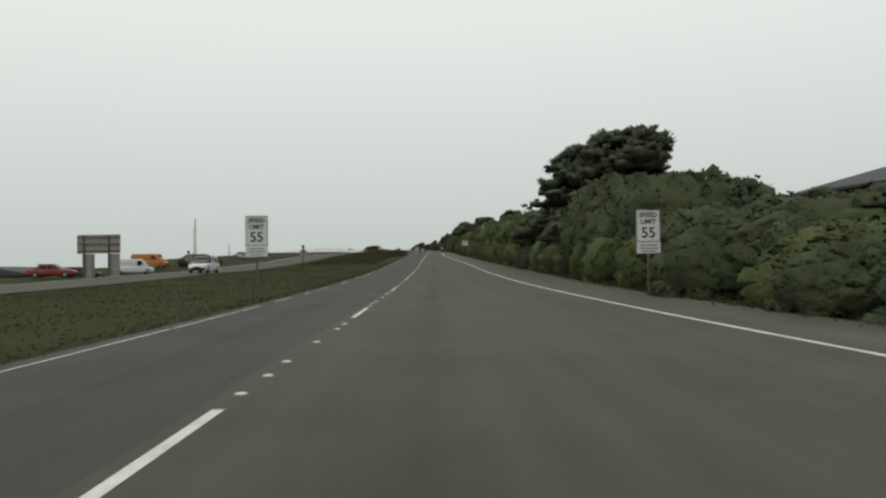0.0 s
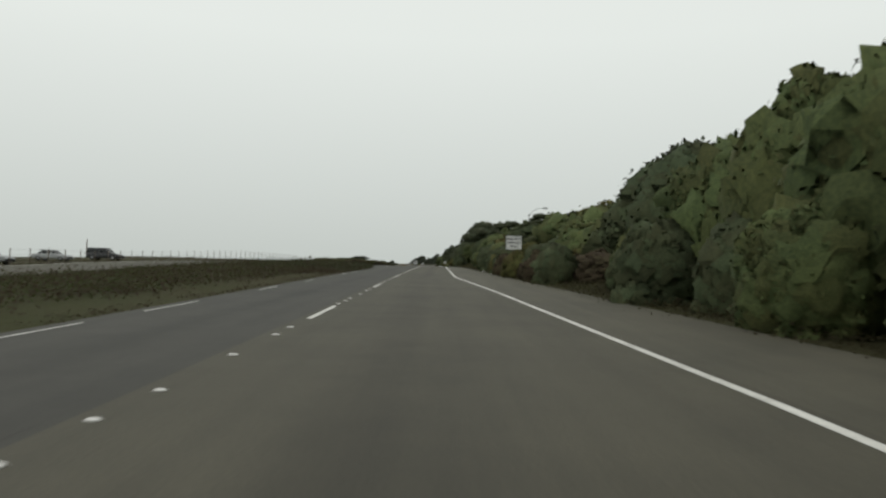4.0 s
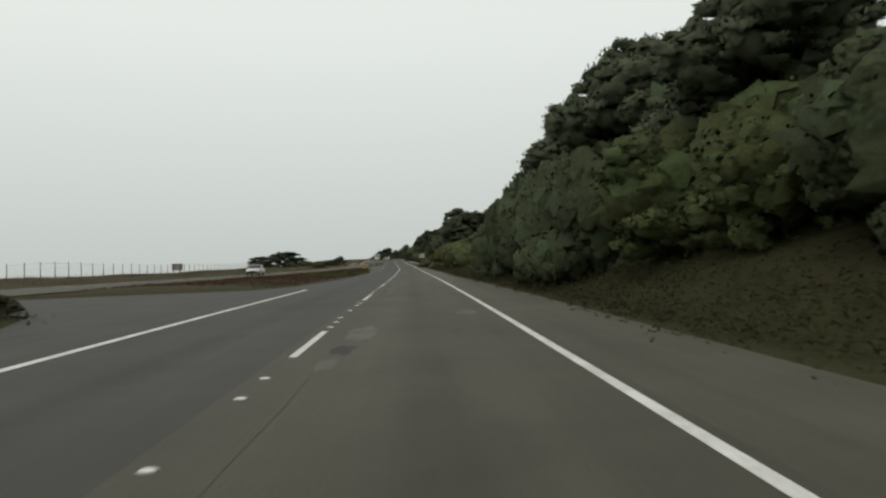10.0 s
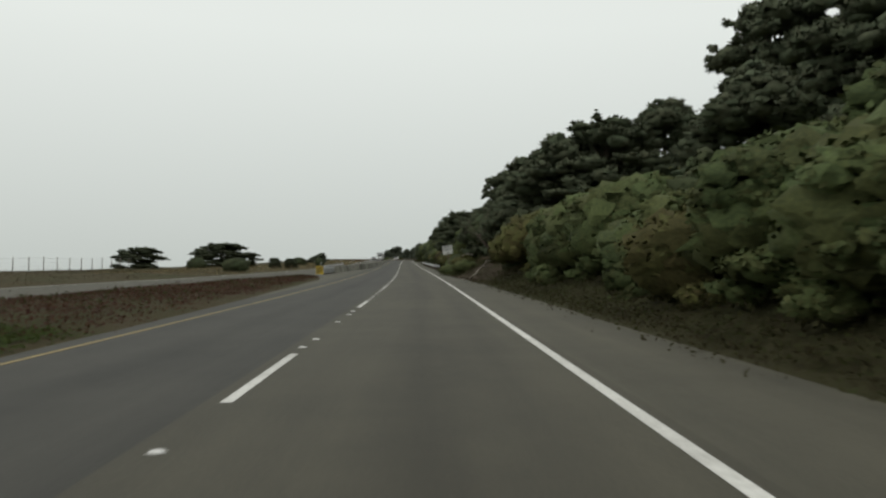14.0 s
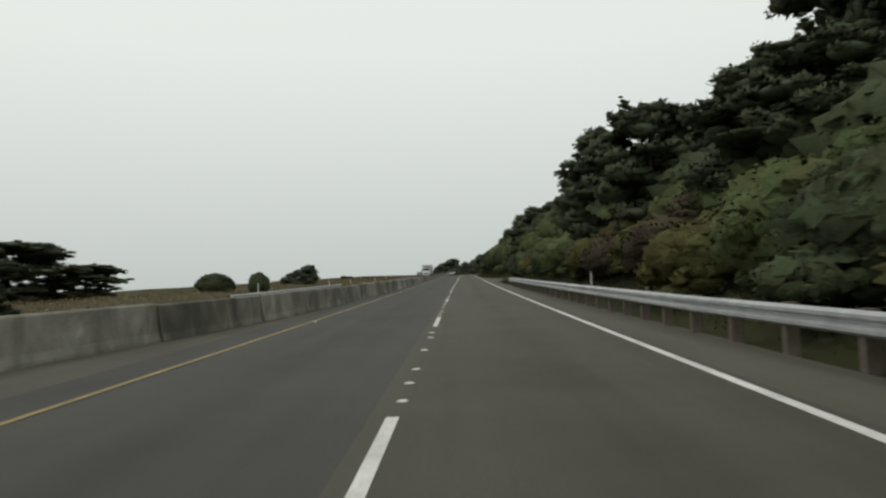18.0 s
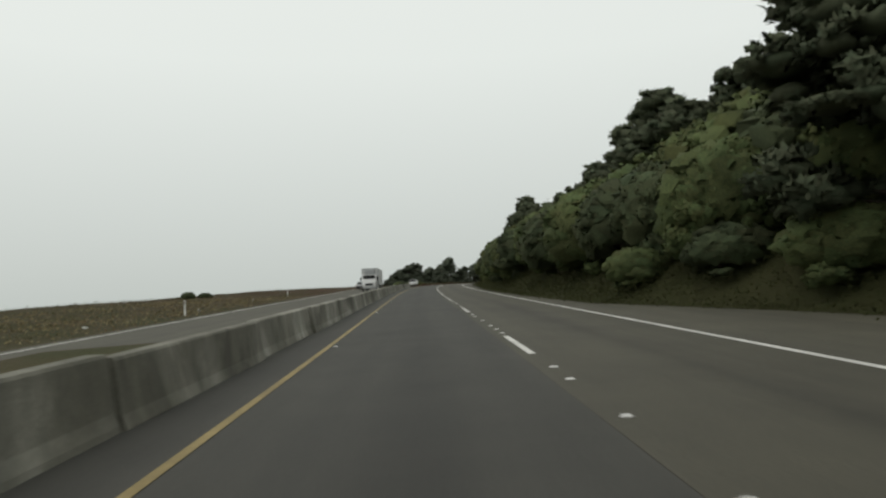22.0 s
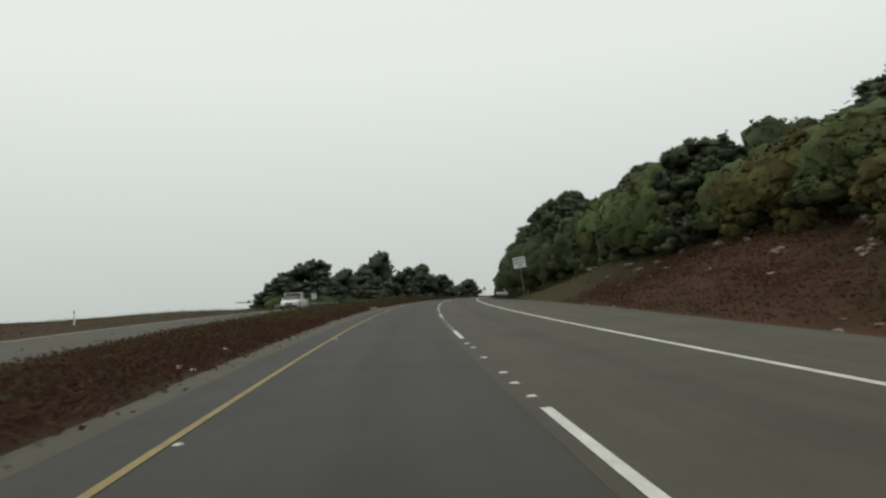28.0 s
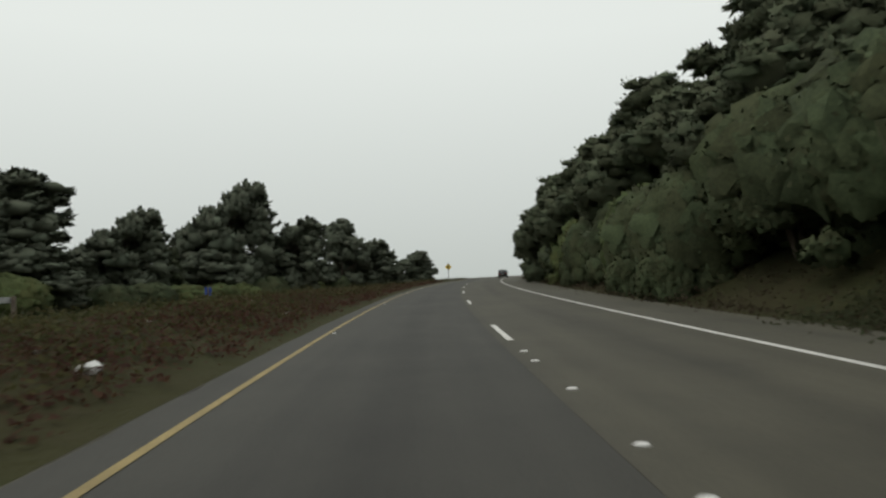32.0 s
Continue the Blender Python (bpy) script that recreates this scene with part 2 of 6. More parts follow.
def asphalt(name, base, worn, patch):
    """Asphalt laid out along the road: u along it, v across it, in metres; streaks, wheel tracks, stains and fine stones."""
    def make(t, b):
        uv = t.nodes.new("ShaderNodeUVMap")
        uv.uv_map = "road"
        stretch = node(t, "ShaderNodeMapping")
        stretch.inputs["Scale"].default_value = (0.05, 1.3, 1)
        t.links.new(uv.outputs[0], stretch.inputs[0])
        streak = node(t, "ShaderNodeTexNoise", Scale=1.0, Detail=5.0, Roughness=0.6)
        t.links.new(stretch.outputs[0], streak.inputs["Vector"])
        blot = node(t, "ShaderNodeTexNoise", Scale=0.35, Detail=5.0, Roughness=0.65)
        t.links.new(uv.outputs[0], blot.inputs["Vector"])
        fine = node(t, "ShaderNodeTexNoise", Scale=28.0, Detail=5.0, Roughness=0.7)
        t.links.new(uv.outputs[0], fine.inputs["Vector"])
        add = node(t, "ShaderNodeMath")
        add.operation = "ADD"
        t.links.new(streak.outputs[0], add.inputs[0])
        t.links.new(blot.outputs[0], add.inputs[1])
        r1 = t.nodes.new("ShaderNodeValToRGB")
        r1.color_ramp.elements[0].position, r1.color_ramp.elements[1].position = 0.36, 0.66
        r1.color_ramp.elements[0].color, r1.color_ramp.elements[1].color = (*base, 1), (*worn, 1)
        half = node(t, "ShaderNodeMath")
        half.operation = "MULTIPLY"
        half.inputs[1].default_value = 0.5
        t.links.new(add.outputs[0], half.inputs[0])
        t.links.new(half.outputs[0], r1.inputs[0])
        mx = t.nodes.new("ShaderNodeMixRGB")
        mx.blend_type = "OVERLAY"
        mx.inputs[0].default_value = 0.55
        t.links.new(r1.outputs[0], mx.inputs[1])
        t.links.new(fine.outputs[0], mx.inputs[2])
        # an oily strip along the middle of each lane, broken up by the blotches
        sep = t.nodes.new("ShaderNodeSeparateXYZ")
        t.links.new(uv.outputs[0], sep.inputs[0])
        far = sep.outputs["Y"]
        for shift in (0.0, -1.85):
            off, size = node(t, "ShaderNodeMath"), node(t, "ShaderNodeMath")
            off.operation, size.operation, off.inputs[1].default_value = "ADD", "ABSOLUTE", shift
            t.links.new(far, off.inputs[0])
            t.links.new(off.outputs[0], size.inputs[0])
            far = size.outputs[0]
        wander = node(t, "ShaderNodeMath")
        wander.operation, wander.inputs[1].default_value = "MULTIPLY_ADD", 0.7
        t.links.new(blot.outputs[0], wander.inputs[0])
        t.links.new(far, wander.inputs[2])
        oil = node(t, "ShaderNodeMapRange")
        oil.interpolation_type = "SMOOTHSTEP"
        for k, v in ((1, 0.2), (2, 1.05), (3, 0.8), (4, 1.06)):
            oil.inputs[k].default_value = v
        t.links.new(wander.outputs[0], oil.inputs[0])
        stained = t.nodes.new("ShaderNodeMixRGB")
        stained.blend_type, stained.inputs[0].default_value = "MULTIPLY", 1.0
        t.links.new(mx.outputs[0], stained.inputs[1])
        t.links.new(oil.outputs[0], stained.inputs[2])
        t.links.new(stained.outputs[0], b.inputs["Base Color"])
        b.inputs["Roughness"].default_value, b.inputs["Specular IOR Level"].default_value = 0.82, 0.35
        bp = node(t, "ShaderNodeBump", Strength=0.35, Distance=0.01)
        t.links.new(fine.outputs[0], bp.inputs["Height"])
        t.links.new(bp.outputs[0], b.inputs["Normal"])
    return material(name, make)


def ground_make(t, b):
    """Grass, then dry brush, then reddish ice plant along the road, with bare earth showing through."""
    uv = t.nodes.new("ShaderNodeUVMap")
    uv.uv_map = "road"
    sep = t.nodes.new("ShaderNodeSeparateXYZ")
    t.links.new(uv.outputs[0], sep.inputs[0])
    m = node(t, "ShaderNodeMapRange")
    m.inputs[1].default_value, m.inputs[2].default_value = 0, 1000
    t.links.new(sep.outputs["X"], m.inputs[0])
    zones = t.nodes.new("ShaderNodeValToRGB")
    zones.color_ramp.elements[0].color, zones.color_ramp.elements[1].color = (0.042, 0.045, 0.017, 1), (0.05, 0.042, 0.024, 1)
    for pos, col in ((0.10, (0.042, 0.045, 0.017)), (0.14, (0.046, 0.042, 0.021)), (0.27, (0.05, 0.043, 0.023)), (0.30, (0.054, 0.041, 0.022)), (0.36, (0.056, 0.045, 0.024)),
                     (0.48, (0.075, 0.062, 0.034)), (0.56, (0.055, 0.046, 0.024)), (0.64, (0.06, 0.033, 0.022)), (0.72, (0.055, 0.032, 0.021)), (0.76, (0.045, 0.044, 0.02))):
        zones.color_ramp.elements.new(pos).color = (*col, 1)
    t.links.new(m.outputs[0], zones.inputs[0])
    n1 = node(t, "ShaderNodeTexNoise", Scale=0.22, Detail=6.0, Roughness=0.6)
    n2 = node(t, "ShaderNodeTexNoise", Scale=2.6, Detail=6.0, Roughness=0.7)
    n3 = node(t, "ShaderNodeTexNoise", Scale=22.0, Detail=4.0, Roughness=0.7)
    for n in (n1, n2, n3):
        t.links.new(uv.outputs[0], n.inputs["Vector"])
    r1 = t.nodes.new("ShaderNodeValToRGB")
    r1.color_ramp.elements[0].position, r1.color_ramp.elements[1].position = 0.45, 0.62
    r1.color_ramp.elements[1].color, r1.color_ramp.elements[0].color = (0.7, 0.7, 0.7, 1), (0, 0, 0, 1)
    t.links.new(n1.outputs[0], r1.inputs[0])
    green = t.nodes.new("ShaderNodeMixRGB")
    green.inputs[2].default_value = (0.04, 0.045, 0.017, 1)
    t.links.new(r1.outputs[0], green.inputs[0])
    side = node(t, "ShaderNodeMapRange")
    side.inputs[1].default_value, side.inputs[2].default_value = 3.5, 5.0
    t.links.new(sep.outputs["Y"], side.inputs[0])
    bank_soil = t.nodes.new("ShaderNodeValToRGB")
    bank_soil.color_ramp.elements[0].color, bank_soil.color_ramp.elements[1].color = (0.045, 0.043, 0.022, 1), (0.05, 0.045, 0.024, 1)
    for pos, col in ((0.37, (0.045, 0.042, 0.02)), (0.379, (0.062, 0.048, 0.035)), (0.395, (0.062, 0.048, 0.035)), (0.399, (0.042, 0.043, 0.019)), (0.404, (0.09, 0.062, 0.042)), (0.409, (0.09, 0.062, 0.042)), (0.413, (0.045, 0.045, 0.02)), (0.63, (0.045, 0.045, 0.02)), (0.65, (0.085, 0.042, 0.028)), (0.69, (0.08, 0.041, 0.027)), (0.705, (0.055, 0.043, 0.024)), (0.75, (0.05, 0.046, 0.023))):
        bank_soil.color_ramp.elements.new(pos).color = (*col, 1)
    t.links.new(m.outputs[0], bank_soil.inputs[0])
    zone_mix = t.nodes.new("ShaderNodeMixRGB")
    t.links.new(side.outputs[0], zone_mix.inputs[0])
    t.links.new(zones.outputs[0], zone_mix.inputs[1])
    t.links.new(bank_soil.outputs[0], zone_mix.inputs[2])
    t.links.new(zone_mix.outputs[0], green.inputs[1])
    r2 = t.nodes.new("ShaderNodeValToRGB")
    r2.color_ramp.elements[0].position, r2.color_ramp.elements[1].position = 0.6, 0.74
    t.links.new(n2.outputs[0], r2.inputs[0])
    earth = t.nodes.new("ShaderNodeMixRGB")
    earth.inputs[2].default_value = (0.065, 0.054, 0.038, 1)
    t.links.new(r2.outputs[0], earth.inputs[0])
    t.links.new(green.outputs[0], earth.inputs[1])
    ov = t.nodes.new("ShaderNodeMixRGB")
    ov.blend_type = "OVERLAY"
    ov.inputs[0].default_value = 0.4
    t.links.new(earth.outputs[0], ov.inputs[1])
    t.links.new(n3.outputs[0], ov.inputs[2])
    t.links.new(ov.outputs[0], b.inputs["Base Color"])
    b.inputs["Roughness"].default_value, b.inputs["Specular IOR Level"].default_value = 0.95, 0.1
    bp = node(t, "ShaderNodeBump", Strength=0.9, Distance=0.12)
    t.links.new(n2.outputs[0], bp.inputs["Height"])
    t.links.new(bp.outputs[0], b.inputs["Normal"])


def barrier_make(t, b):
    """Old concrete with broad pale patches, dark runs down the face and fine grit."""
    tc = t.nodes.new("ShaderNodeTexCoord")
    runs = node(t, "ShaderNodeMapping")
    runs.inputs["Scale"].default_value = (0.9, 0.9, 0.55)
    info = t.nodes.new("ShaderNodeObjectInfo")
    t.links.new(tc.outputs["Object"], runs.inputs[0])
    n1 = node(t, "ShaderNodeTexNoise", Scale=1.1, Detail=7.0, Roughness=0.68, Distortion=0.6)
    n2 = node(t, "ShaderNodeTexNoise", Scale=0.35, Detail=3.0, Roughness=0.5)
    n3 = node(t, "ShaderNodeTexNoise", Scale=26.0, Detail=4.0, Roughness=0.7)
    t.links.new(runs.outputs[0], n1.inputs["Vector"])
    t.links.new(tc.outputs["Object"], n2.inputs["Vector"])
    t.links.new(tc.outputs["Object"], n3.inputs["Vector"])
    r1 = t.nodes.new("ShaderNodeValToRGB")
    r1.color_ramp.elements[0].position, r1.color_ramp.elements[1].position = 0.38, 0.60
    r1.color_ramp.elements[0].color, r1.color_ramp.elements[1].color = (0.17, 0.168, 0.145, 1), (0.33, 0.325, 0.29, 1)
    r1.color_ramp.elements.new(0.66).color = (0.48, 0.475, 0.44, 1)
    t.links.new(n1.outputs[0], r1.inputs[0])
    r2 = t.nodes.new("ShaderNodeValToRGB")
    r2.color_ramp.elements[0].position, r2.color_ramp.elements[1].position = 0.42, 0.6
    r2.color_ramp.elements[0].color, r2.color_ramp.elements[1].color = (0.46, 0.455, 0.42, 1), (1, 1, 1, 1)
    t.links.new(n2.outputs[0], r2.inputs[0])
    mu = t.nodes.new("ShaderNodeMixRGB")
    mu.blend_type, mu.inputs[0].default_value = "MULTIPLY", 1.0
    t.links.new(r1.outputs[0], mu.inputs[1])
    t.links.new(r2.outputs[0], mu.inputs[2])
    age = t.nodes.new("ShaderNodeValToRGB")
    age.color_ramp.elements[0].color, age.color_ramp.elements[1].color = (0.78, 0.77, 0.72, 1), (1.2, 1.19, 1.13, 1)
    t.links.new(info.outputs["Random"], age.inputs[0])
    seg = t.nodes.new("ShaderNodeMixRGB")
    seg.blend_type, seg.inputs[0].default_value = "MULTIPLY", 1.0
    t.links.new(mu.outputs[0], seg.inputs[1])
    t.links.new(age.outputs[0], seg.inputs[2])
    ov = t.nodes.new("ShaderNodeMixRGB")
    ov.blend_type, ov.inputs[0].default_value = "OVERLAY", 0.35
    t.links.new(seg.outputs[0], ov.inputs[1])
    t.links.new(n3.outputs[0], ov.inputs[2])
    t.links.new(ov.outputs[0], b.inputs["Base Color"])
    b.inputs["Roughness"].default_value = 0.88
    bp = node(t, "ShaderNodeBump", Strength=0.4, Distance=0.02)
    t.links.new(n3.outputs[0], bp.inputs["Height"])
    t.links.new(bp.outputs[0], b.inputs["Normal"])


def water_make(t, b):
    # pale grey water: the whiteness of fog is painted into its colour
    b.inputs["Base Color"].default_value = (0.35, 0.38, 0.37, 1)
    b.inputs["Roughness"].default_value, b.inputs["IOR"].default_value = 0.35, 1.33
    w = node(t, "ShaderNodeTexNoise", Scale=0.2, Detail=4.0)
    bp = node(t, "ShaderNodeBump", Strength=0.3, Distance=0.3)
    t.links.new(w.outputs[0], bp.inputs["Height"])
    t.links.new(bp.outputs[0], b.inputs["Normal"])


M = {
    "asphalt": asphalt("asphalt", (0.043, 0.040, 0.029), (0.072, 0.066, 0.047), (0.05, 0.05, 0.05)),
    "asphalt_dark": asphalt("asphalt_dark", (0.031, 0.030, 0.0255), (0.051, 0.049, 0.041), (0.04, 0.04, 0.04)),
    "asphalt_worn": asphalt("asphalt_worn", (0.05, 0.047, 0.034), (0.085, 0.078, 0.056), (0.05, 0.05, 0.05)),
    "patch": speckled("asphalt_patch", (0.07, 0.067, 0.056), (0.13, 0.124, 0.105), 1.5, 40),
    "crack": speckled("tar_seam", (0.026, 0.025, 0.023), (0.042, 0.04, 0.036), 3, 60),
    "ground": material("verge_soil_and_plants", ground_make),
    "water": material("sea", water_make),
    "white_line": speckled("white_road_paint", (0.42, 0.41, 0.38), (0.72, 0.71, 0.67), 1.2, 25, 0.7, 0.2),
    "yellow_line": speckled("yellow_road_paint", (0.17, 0.13, 0.055), (0.33, 0.25, 0.10), 1.2, 25, 0.7, 0.2),
    "dot": speckled("ceramic_dot", (0.45, 0.44, 0.42), (0.8, 0.79, 0.76), 6, 60, 0.4, 0.1),
    "leaf_dark": speckled("dark_cypress_foliage", (0.036, 0.045, 0.026), (0.082, 0.097, 0.05), 0.9, 26, 0.9, 1.0, random_by="island", spec=0.07),
    "leaf_green": speckled("green_scrub_foliage", (0.04, 0.053, 0.025), (0.108, 0.127, 0.05), 0.5, 26, 0.85, 1.0, random_by="island", spec=0.08),
    "leaf_olive": speckled("olive_scrub_foliage", (0.045, 0.047, 0.02), (0.105, 0.1, 0.037), 0.5, 26, 0.9, 1.0, random_by="island", spec=0.07),
    "leaf_brown": speckled("brown_dry_brush", (0.036, 0.031, 0.02), (0.08, 0.065, 0.04), 0.5, 26, 0.9, 1.0, random_by="island", spec=0.07),
    # dark cypress green with distance haze mixed into the base colour
    "leaf_haze_mid": speckled("haze_lightened_cypress_foliage", (0.056, 0.067, 0.043), (0.104, 0.118, 0.072), 0.9, 26, 0.9, 1.0, random_by="island", spec=0.07),
    # paler still: the haze over the far cypresses is put into their foliage colour
    "leaf_haze_pale": speckled("haze_paled_cypress_foliage", (0.082, 0.095, 0.068), (0.122, 0.135, 0.1), 0.9, 26, 0.9, 1.0, random_by="island", spec=0.07),
    "bark": speckled("grey_brown_bark", (0.045, 0.035, 0.026), (0.13, 0.105, 0.08), 4, 40, 0.9, 0.6),
    "bark_pale": speckled("bleached_dead_wood", (0.14, 0.12, 0.10), (0.32, 0.29, 0.25), 4, 40, 0.85, 0.5),
    "concrete": speckled("stained_concrete", (0.10, 0.098, 0.09), (0.40, 0.39, 0.36), 0.9, 18, 0.85, 0.3, third=(0.25, 0.245, 0.225)),
    "barrier": material("weathered_barrier_concrete", barrier_make),
    "steel": speckled("galvanised_steel", (0.28, 0.29, 0.29), (0.5, 0.51, 0.51), 2, 30, 0.5, 0.1, 0.35),
    "wood_post": speckled("weathered_wood_post", (0.07, 0.055, 0.042), (0.18, 0.15, 0.12), 3, 40, 0.9, 0.4),
    "sign_white": speckled("white_sign_sheeting", (0.55, 0.55, 0.53), (0.72, 0.72, 0.70), 2, 20, 0.45, 0.0),
    "sign_back": speckled("bare_aluminium_sign_back", (0.2, 0.19, 0.17), (0.33, 0.32, 0.29), 2, 20, 0.55, 0.1, 0.3),
    "black": speckled("black_sign_paint", (0.012, 0.012, 0.012), (0.03, 0.03, 0.03), 3, 30, 0.5, 0),
    "sign_yellow": speckled("yellow_sign_sheeting", (0.62, 0.42, 0.02), (0.75, 0.53, 0.05), 2, 20, 0.5, 0),
    "sign_blue": speckled("blue_sign_sheeting", (0.02, 0.05, 0.22), (0.04, 0.08, 0.32), 2, 20, 0.5, 0),
    "white_post": speckled("white_plastic_post", (0.6, 0.6, 0.58), (0.78, 0.78, 0.75), 3, 30, 0.5, 0),
    "rock": speckled("pale_earthy_rock", (0.16, 0.125, 0.10), (0.36, 0.30, 0.25), 1.2, 14, 0.9, 0.8),
    "litter": speckled("white_litter", (0.5, 0.5, 0.48), (0.8, 0.8, 0.78), 4, 30, 0.6, 0.1),
    "litter_red": speckled("red_plastic", (0.30, 0.04, 0.025), (0.42, 0.06, 0.04), 3, 30, 0.6, 0.1),
}


# ---- building helpers ----
def mesh_of(name, verts, faces, mat, smooth=False, uvs=None):
    me = bpy.data.meshes.new(name)
    me.from_pydata(verts, [], faces)
    if uvs is not None:
        lay = me.uv_layers.new(name="road")
        idx = np.empty(len(me.loops), np.int32)
        me.loops.foreach_get("vertex_index", idx)
        lay.data.foreach_set("uv", np.asarray(uvs, np.float32)[idx].ravel())
    me.materials.append(mat)
    if smooth:
        me.polygons.foreach_set("use_smooth", [True] * len(me.polygons))
    me.update()
    return me


def piece(name, me, parent, m=None, label=""):
    ob = new(name, me)
    ob.parent = parent
    if m is not None:
        ob.matrix_basis = m
    return tagged(ob, label)


def part(name, bm, mat, parent, label="", smooth=False):
    me = bpy.data.meshes.new(name)
    bm.to_mesh(me)
    bm.free()
    me.materials.append(mat)
    if smooth:
        me.polygons.foreach_set("use_smooth", [True] * len(me.polygons))
    return piece(name, me, parent, None, label)


def box(bm, x0, x1, y0, y1, z0, z1, bevel=0.0):
    r = bmesh.ops.create_cube(bm, size=1.0)
    for v in r["verts"]:
        v.co = Vector((x0 + (v.co.x + .5) * (x1 - x0), y0 + (v.co.y + .5) * (y1 - y0), z0 + (v.co.z + .5) * (z1 - z0)))
    if bevel:
        es = list({e for v in r["verts"] for e in v.link_edges})
        bmesh.ops.bevel(bm, geom=es, offset=bevel, segments=2, affect="EDGES", profile=0.6)


def cube(x0, x1, y0, y1, z0, z1, bevel=0.0):
    bm = bmesh.new()
    box(bm, x0, x1, y0, y1, z0, z1, bevel)
    return bm


def tube_data(points, radii, sides=7):
    """A tapered tube through points."""
    vs, fs = [], []
    for i, (p, r) in enumerate(zip(points, radii)):
        p = Vector(p)
        d = Vector(points[min(i + 1, len(points) - 1)]) - Vector(points[max(i - 1, 0)])
        d = d.normalized() if d.length > 1e-6 else Vector((0, 0, 1))
        a = d.orthogonal().normalized()
        b = d.cross(a)
        for k in range(sides):
            w = 2 * math.pi * k / sides
            vs.append(p + (a * math.cos(w) + b * math.sin(w)) * r)
    for i in range(len(points) - 1):
        for k in range(sides):
            k2 = (k + 1) % sides
            fs.append((i * sides + k, i * sides + k2, (i + 1) * sides + k2, (i + 1) * sides + k))
    fs.append(tuple(range(sides))[::-1])
    fs.append(tuple((len(points) - 1) * sides + k for k in range(sides)))
    return vs, fs


def joined(datas):
    vs, fs = [], []
    for v, f in datas:
        o = len(vs)
        vs.extend(v)
        fs.extend(tuple(i + o for i in q) for q in f)
    return vs, fs


def strip(name, mat, stations, left, right, z, label, kind="structure", cuts=1):
    """A ribbon along the road between two lines, with u, v in metres."""
    vs, uvs, fs = [], [], []
    for s in stations:
        a, b = left(s), right(s)
        for k in range(cuts + 1):
            l = a + (b - a) * k / cuts
            zz = z(s, l) if callable(z) else z
            vs.append(at(s, l, zz))
            uvs.append((s, l))
    n = cuts + 1
    for i in range(len(stations) - 1):
        for k in range(cuts):
            fs.append((i * n + k, i * n + k + 1, (i + 1) * n + k + 1, (i + 1) * n + k))
    ob = new(name, mesh_of(name, vs, fs, mat, False, uvs))
    return tagged(ob, label, kind=kind)


def steps(a, b, d):
    n = max(1, int(round((b - a) / d)))
    return [a + (b - a) * i / n for i in range(n + 1)]


def thing(name, label, category, m=None, group="", kind=""):
    ob = new(name)
    if m is not None:
        ob.matrix_basis = m
    return tagged(ob, label, category, group, kind)


# ---- ground, sea and road ----
gs = steps(-150, 1230, 3.5)
vs, uvs, fs = [], [], []
for s in gs:
    er, el, om = edge_right(s), edge_left(s), other_mid(s)
    inner = om + 4.3
    ls = [om - 4.3 - d for d in (85, 60, 46, 40, 34, 28, 22, 17, 13, 10, 7, 5, 3, 1.5, 0.3)] + [om - 4.1, om + 4.1]
    w = max(el - 0.2 - inner, 0.15)
    ls += [inner + w * k / 9 for k in range(10)]
    ls += [el + 0.15, (el + er) / 2, er - 0.15]
    ls += [er + d for d in (0.25, 0.8, 1.5, 2.3, 3.2, 4.2, 5.4, 6.8, 8.5, 10.5, 13, 16, 20, 25, 31, 38, 50, 70, 110, 180, 300)]
    for l in ls:
        vs.append(at(s, l, height(s, l)))
        uvs.append((s, l))
n = len(ls)
for i in range(len(gs) - 1):
    for k in range(n - 1):
        fs.append((i * n + k, i * n + k + 1, (i + 1) * n + k + 1, (i + 1) * n + k))
tagged(new("ground", mesh_of("ground", vs, fs, M["ground"], True, uvs)), "rough verge of grass, brush and reddish ice plant", kind="structure")
sea = [(-4500, -4500, -22), (4500, -4500, -22), (4500, 4500, -22), (-4500, 4500, -22)]
tagged(new("water", mesh_of("water", sea, [(0, 1, 2, 3)], M["water"])), "sea sheet in a pale grey that stands in for fog", kind="structure")

rs = steps(-140, 1200, 2.5)
strip("road", M["asphalt_dark"], rs, lambda s: max(edge_left(s), -4.6) if not 172 < s < 300 else edge_left(s), lambda s: -0.22, 0.0, "dark asphalt of the left lane", cuts=3)
strip("road", M["asphalt"], rs, lambda s: -0.22, lambda s: line_right(s) + 0.2, 0.003, "grey asphalt of the right lane", cuts=3)
strip("pavement", M["asphalt_worn"], rs, lambda s: line_right(s) + 0.2, lambda s: edge_right(s) + 0.18 * noise.noise(Vector((s * 0.7, 0, 0))), 0.0, "worn pale asphalt shoulder with a ragged edge", cuts=2)
strip("pavement", M["asphalt_worn"], steps(300, 1200, 2.5), lambda s: edge_left(s) + 0.15 * noise.noise(Vector((s * 0.7, 5, 0))), lambda s: max(edge_left(s), -4.6), 0.0, "worn pale asphalt shoulder beside the median", cuts=1)
strip("road", M["asphalt"], rs, lambda s: other_mid(s) - 4.1, lambda s: other_mid(s) + 4.1, lambda s, l: other_z(s), "grey asphalt of the opposite carriageway", cuts=2)
strip("trim", M["white_line"], rs, lambda s: line_right(s) - 0.07, lambda s: line_right(s) + 0.07, 0.007, "solid white edge line")
wrng = random.Random(21)
worn_s = -20.0
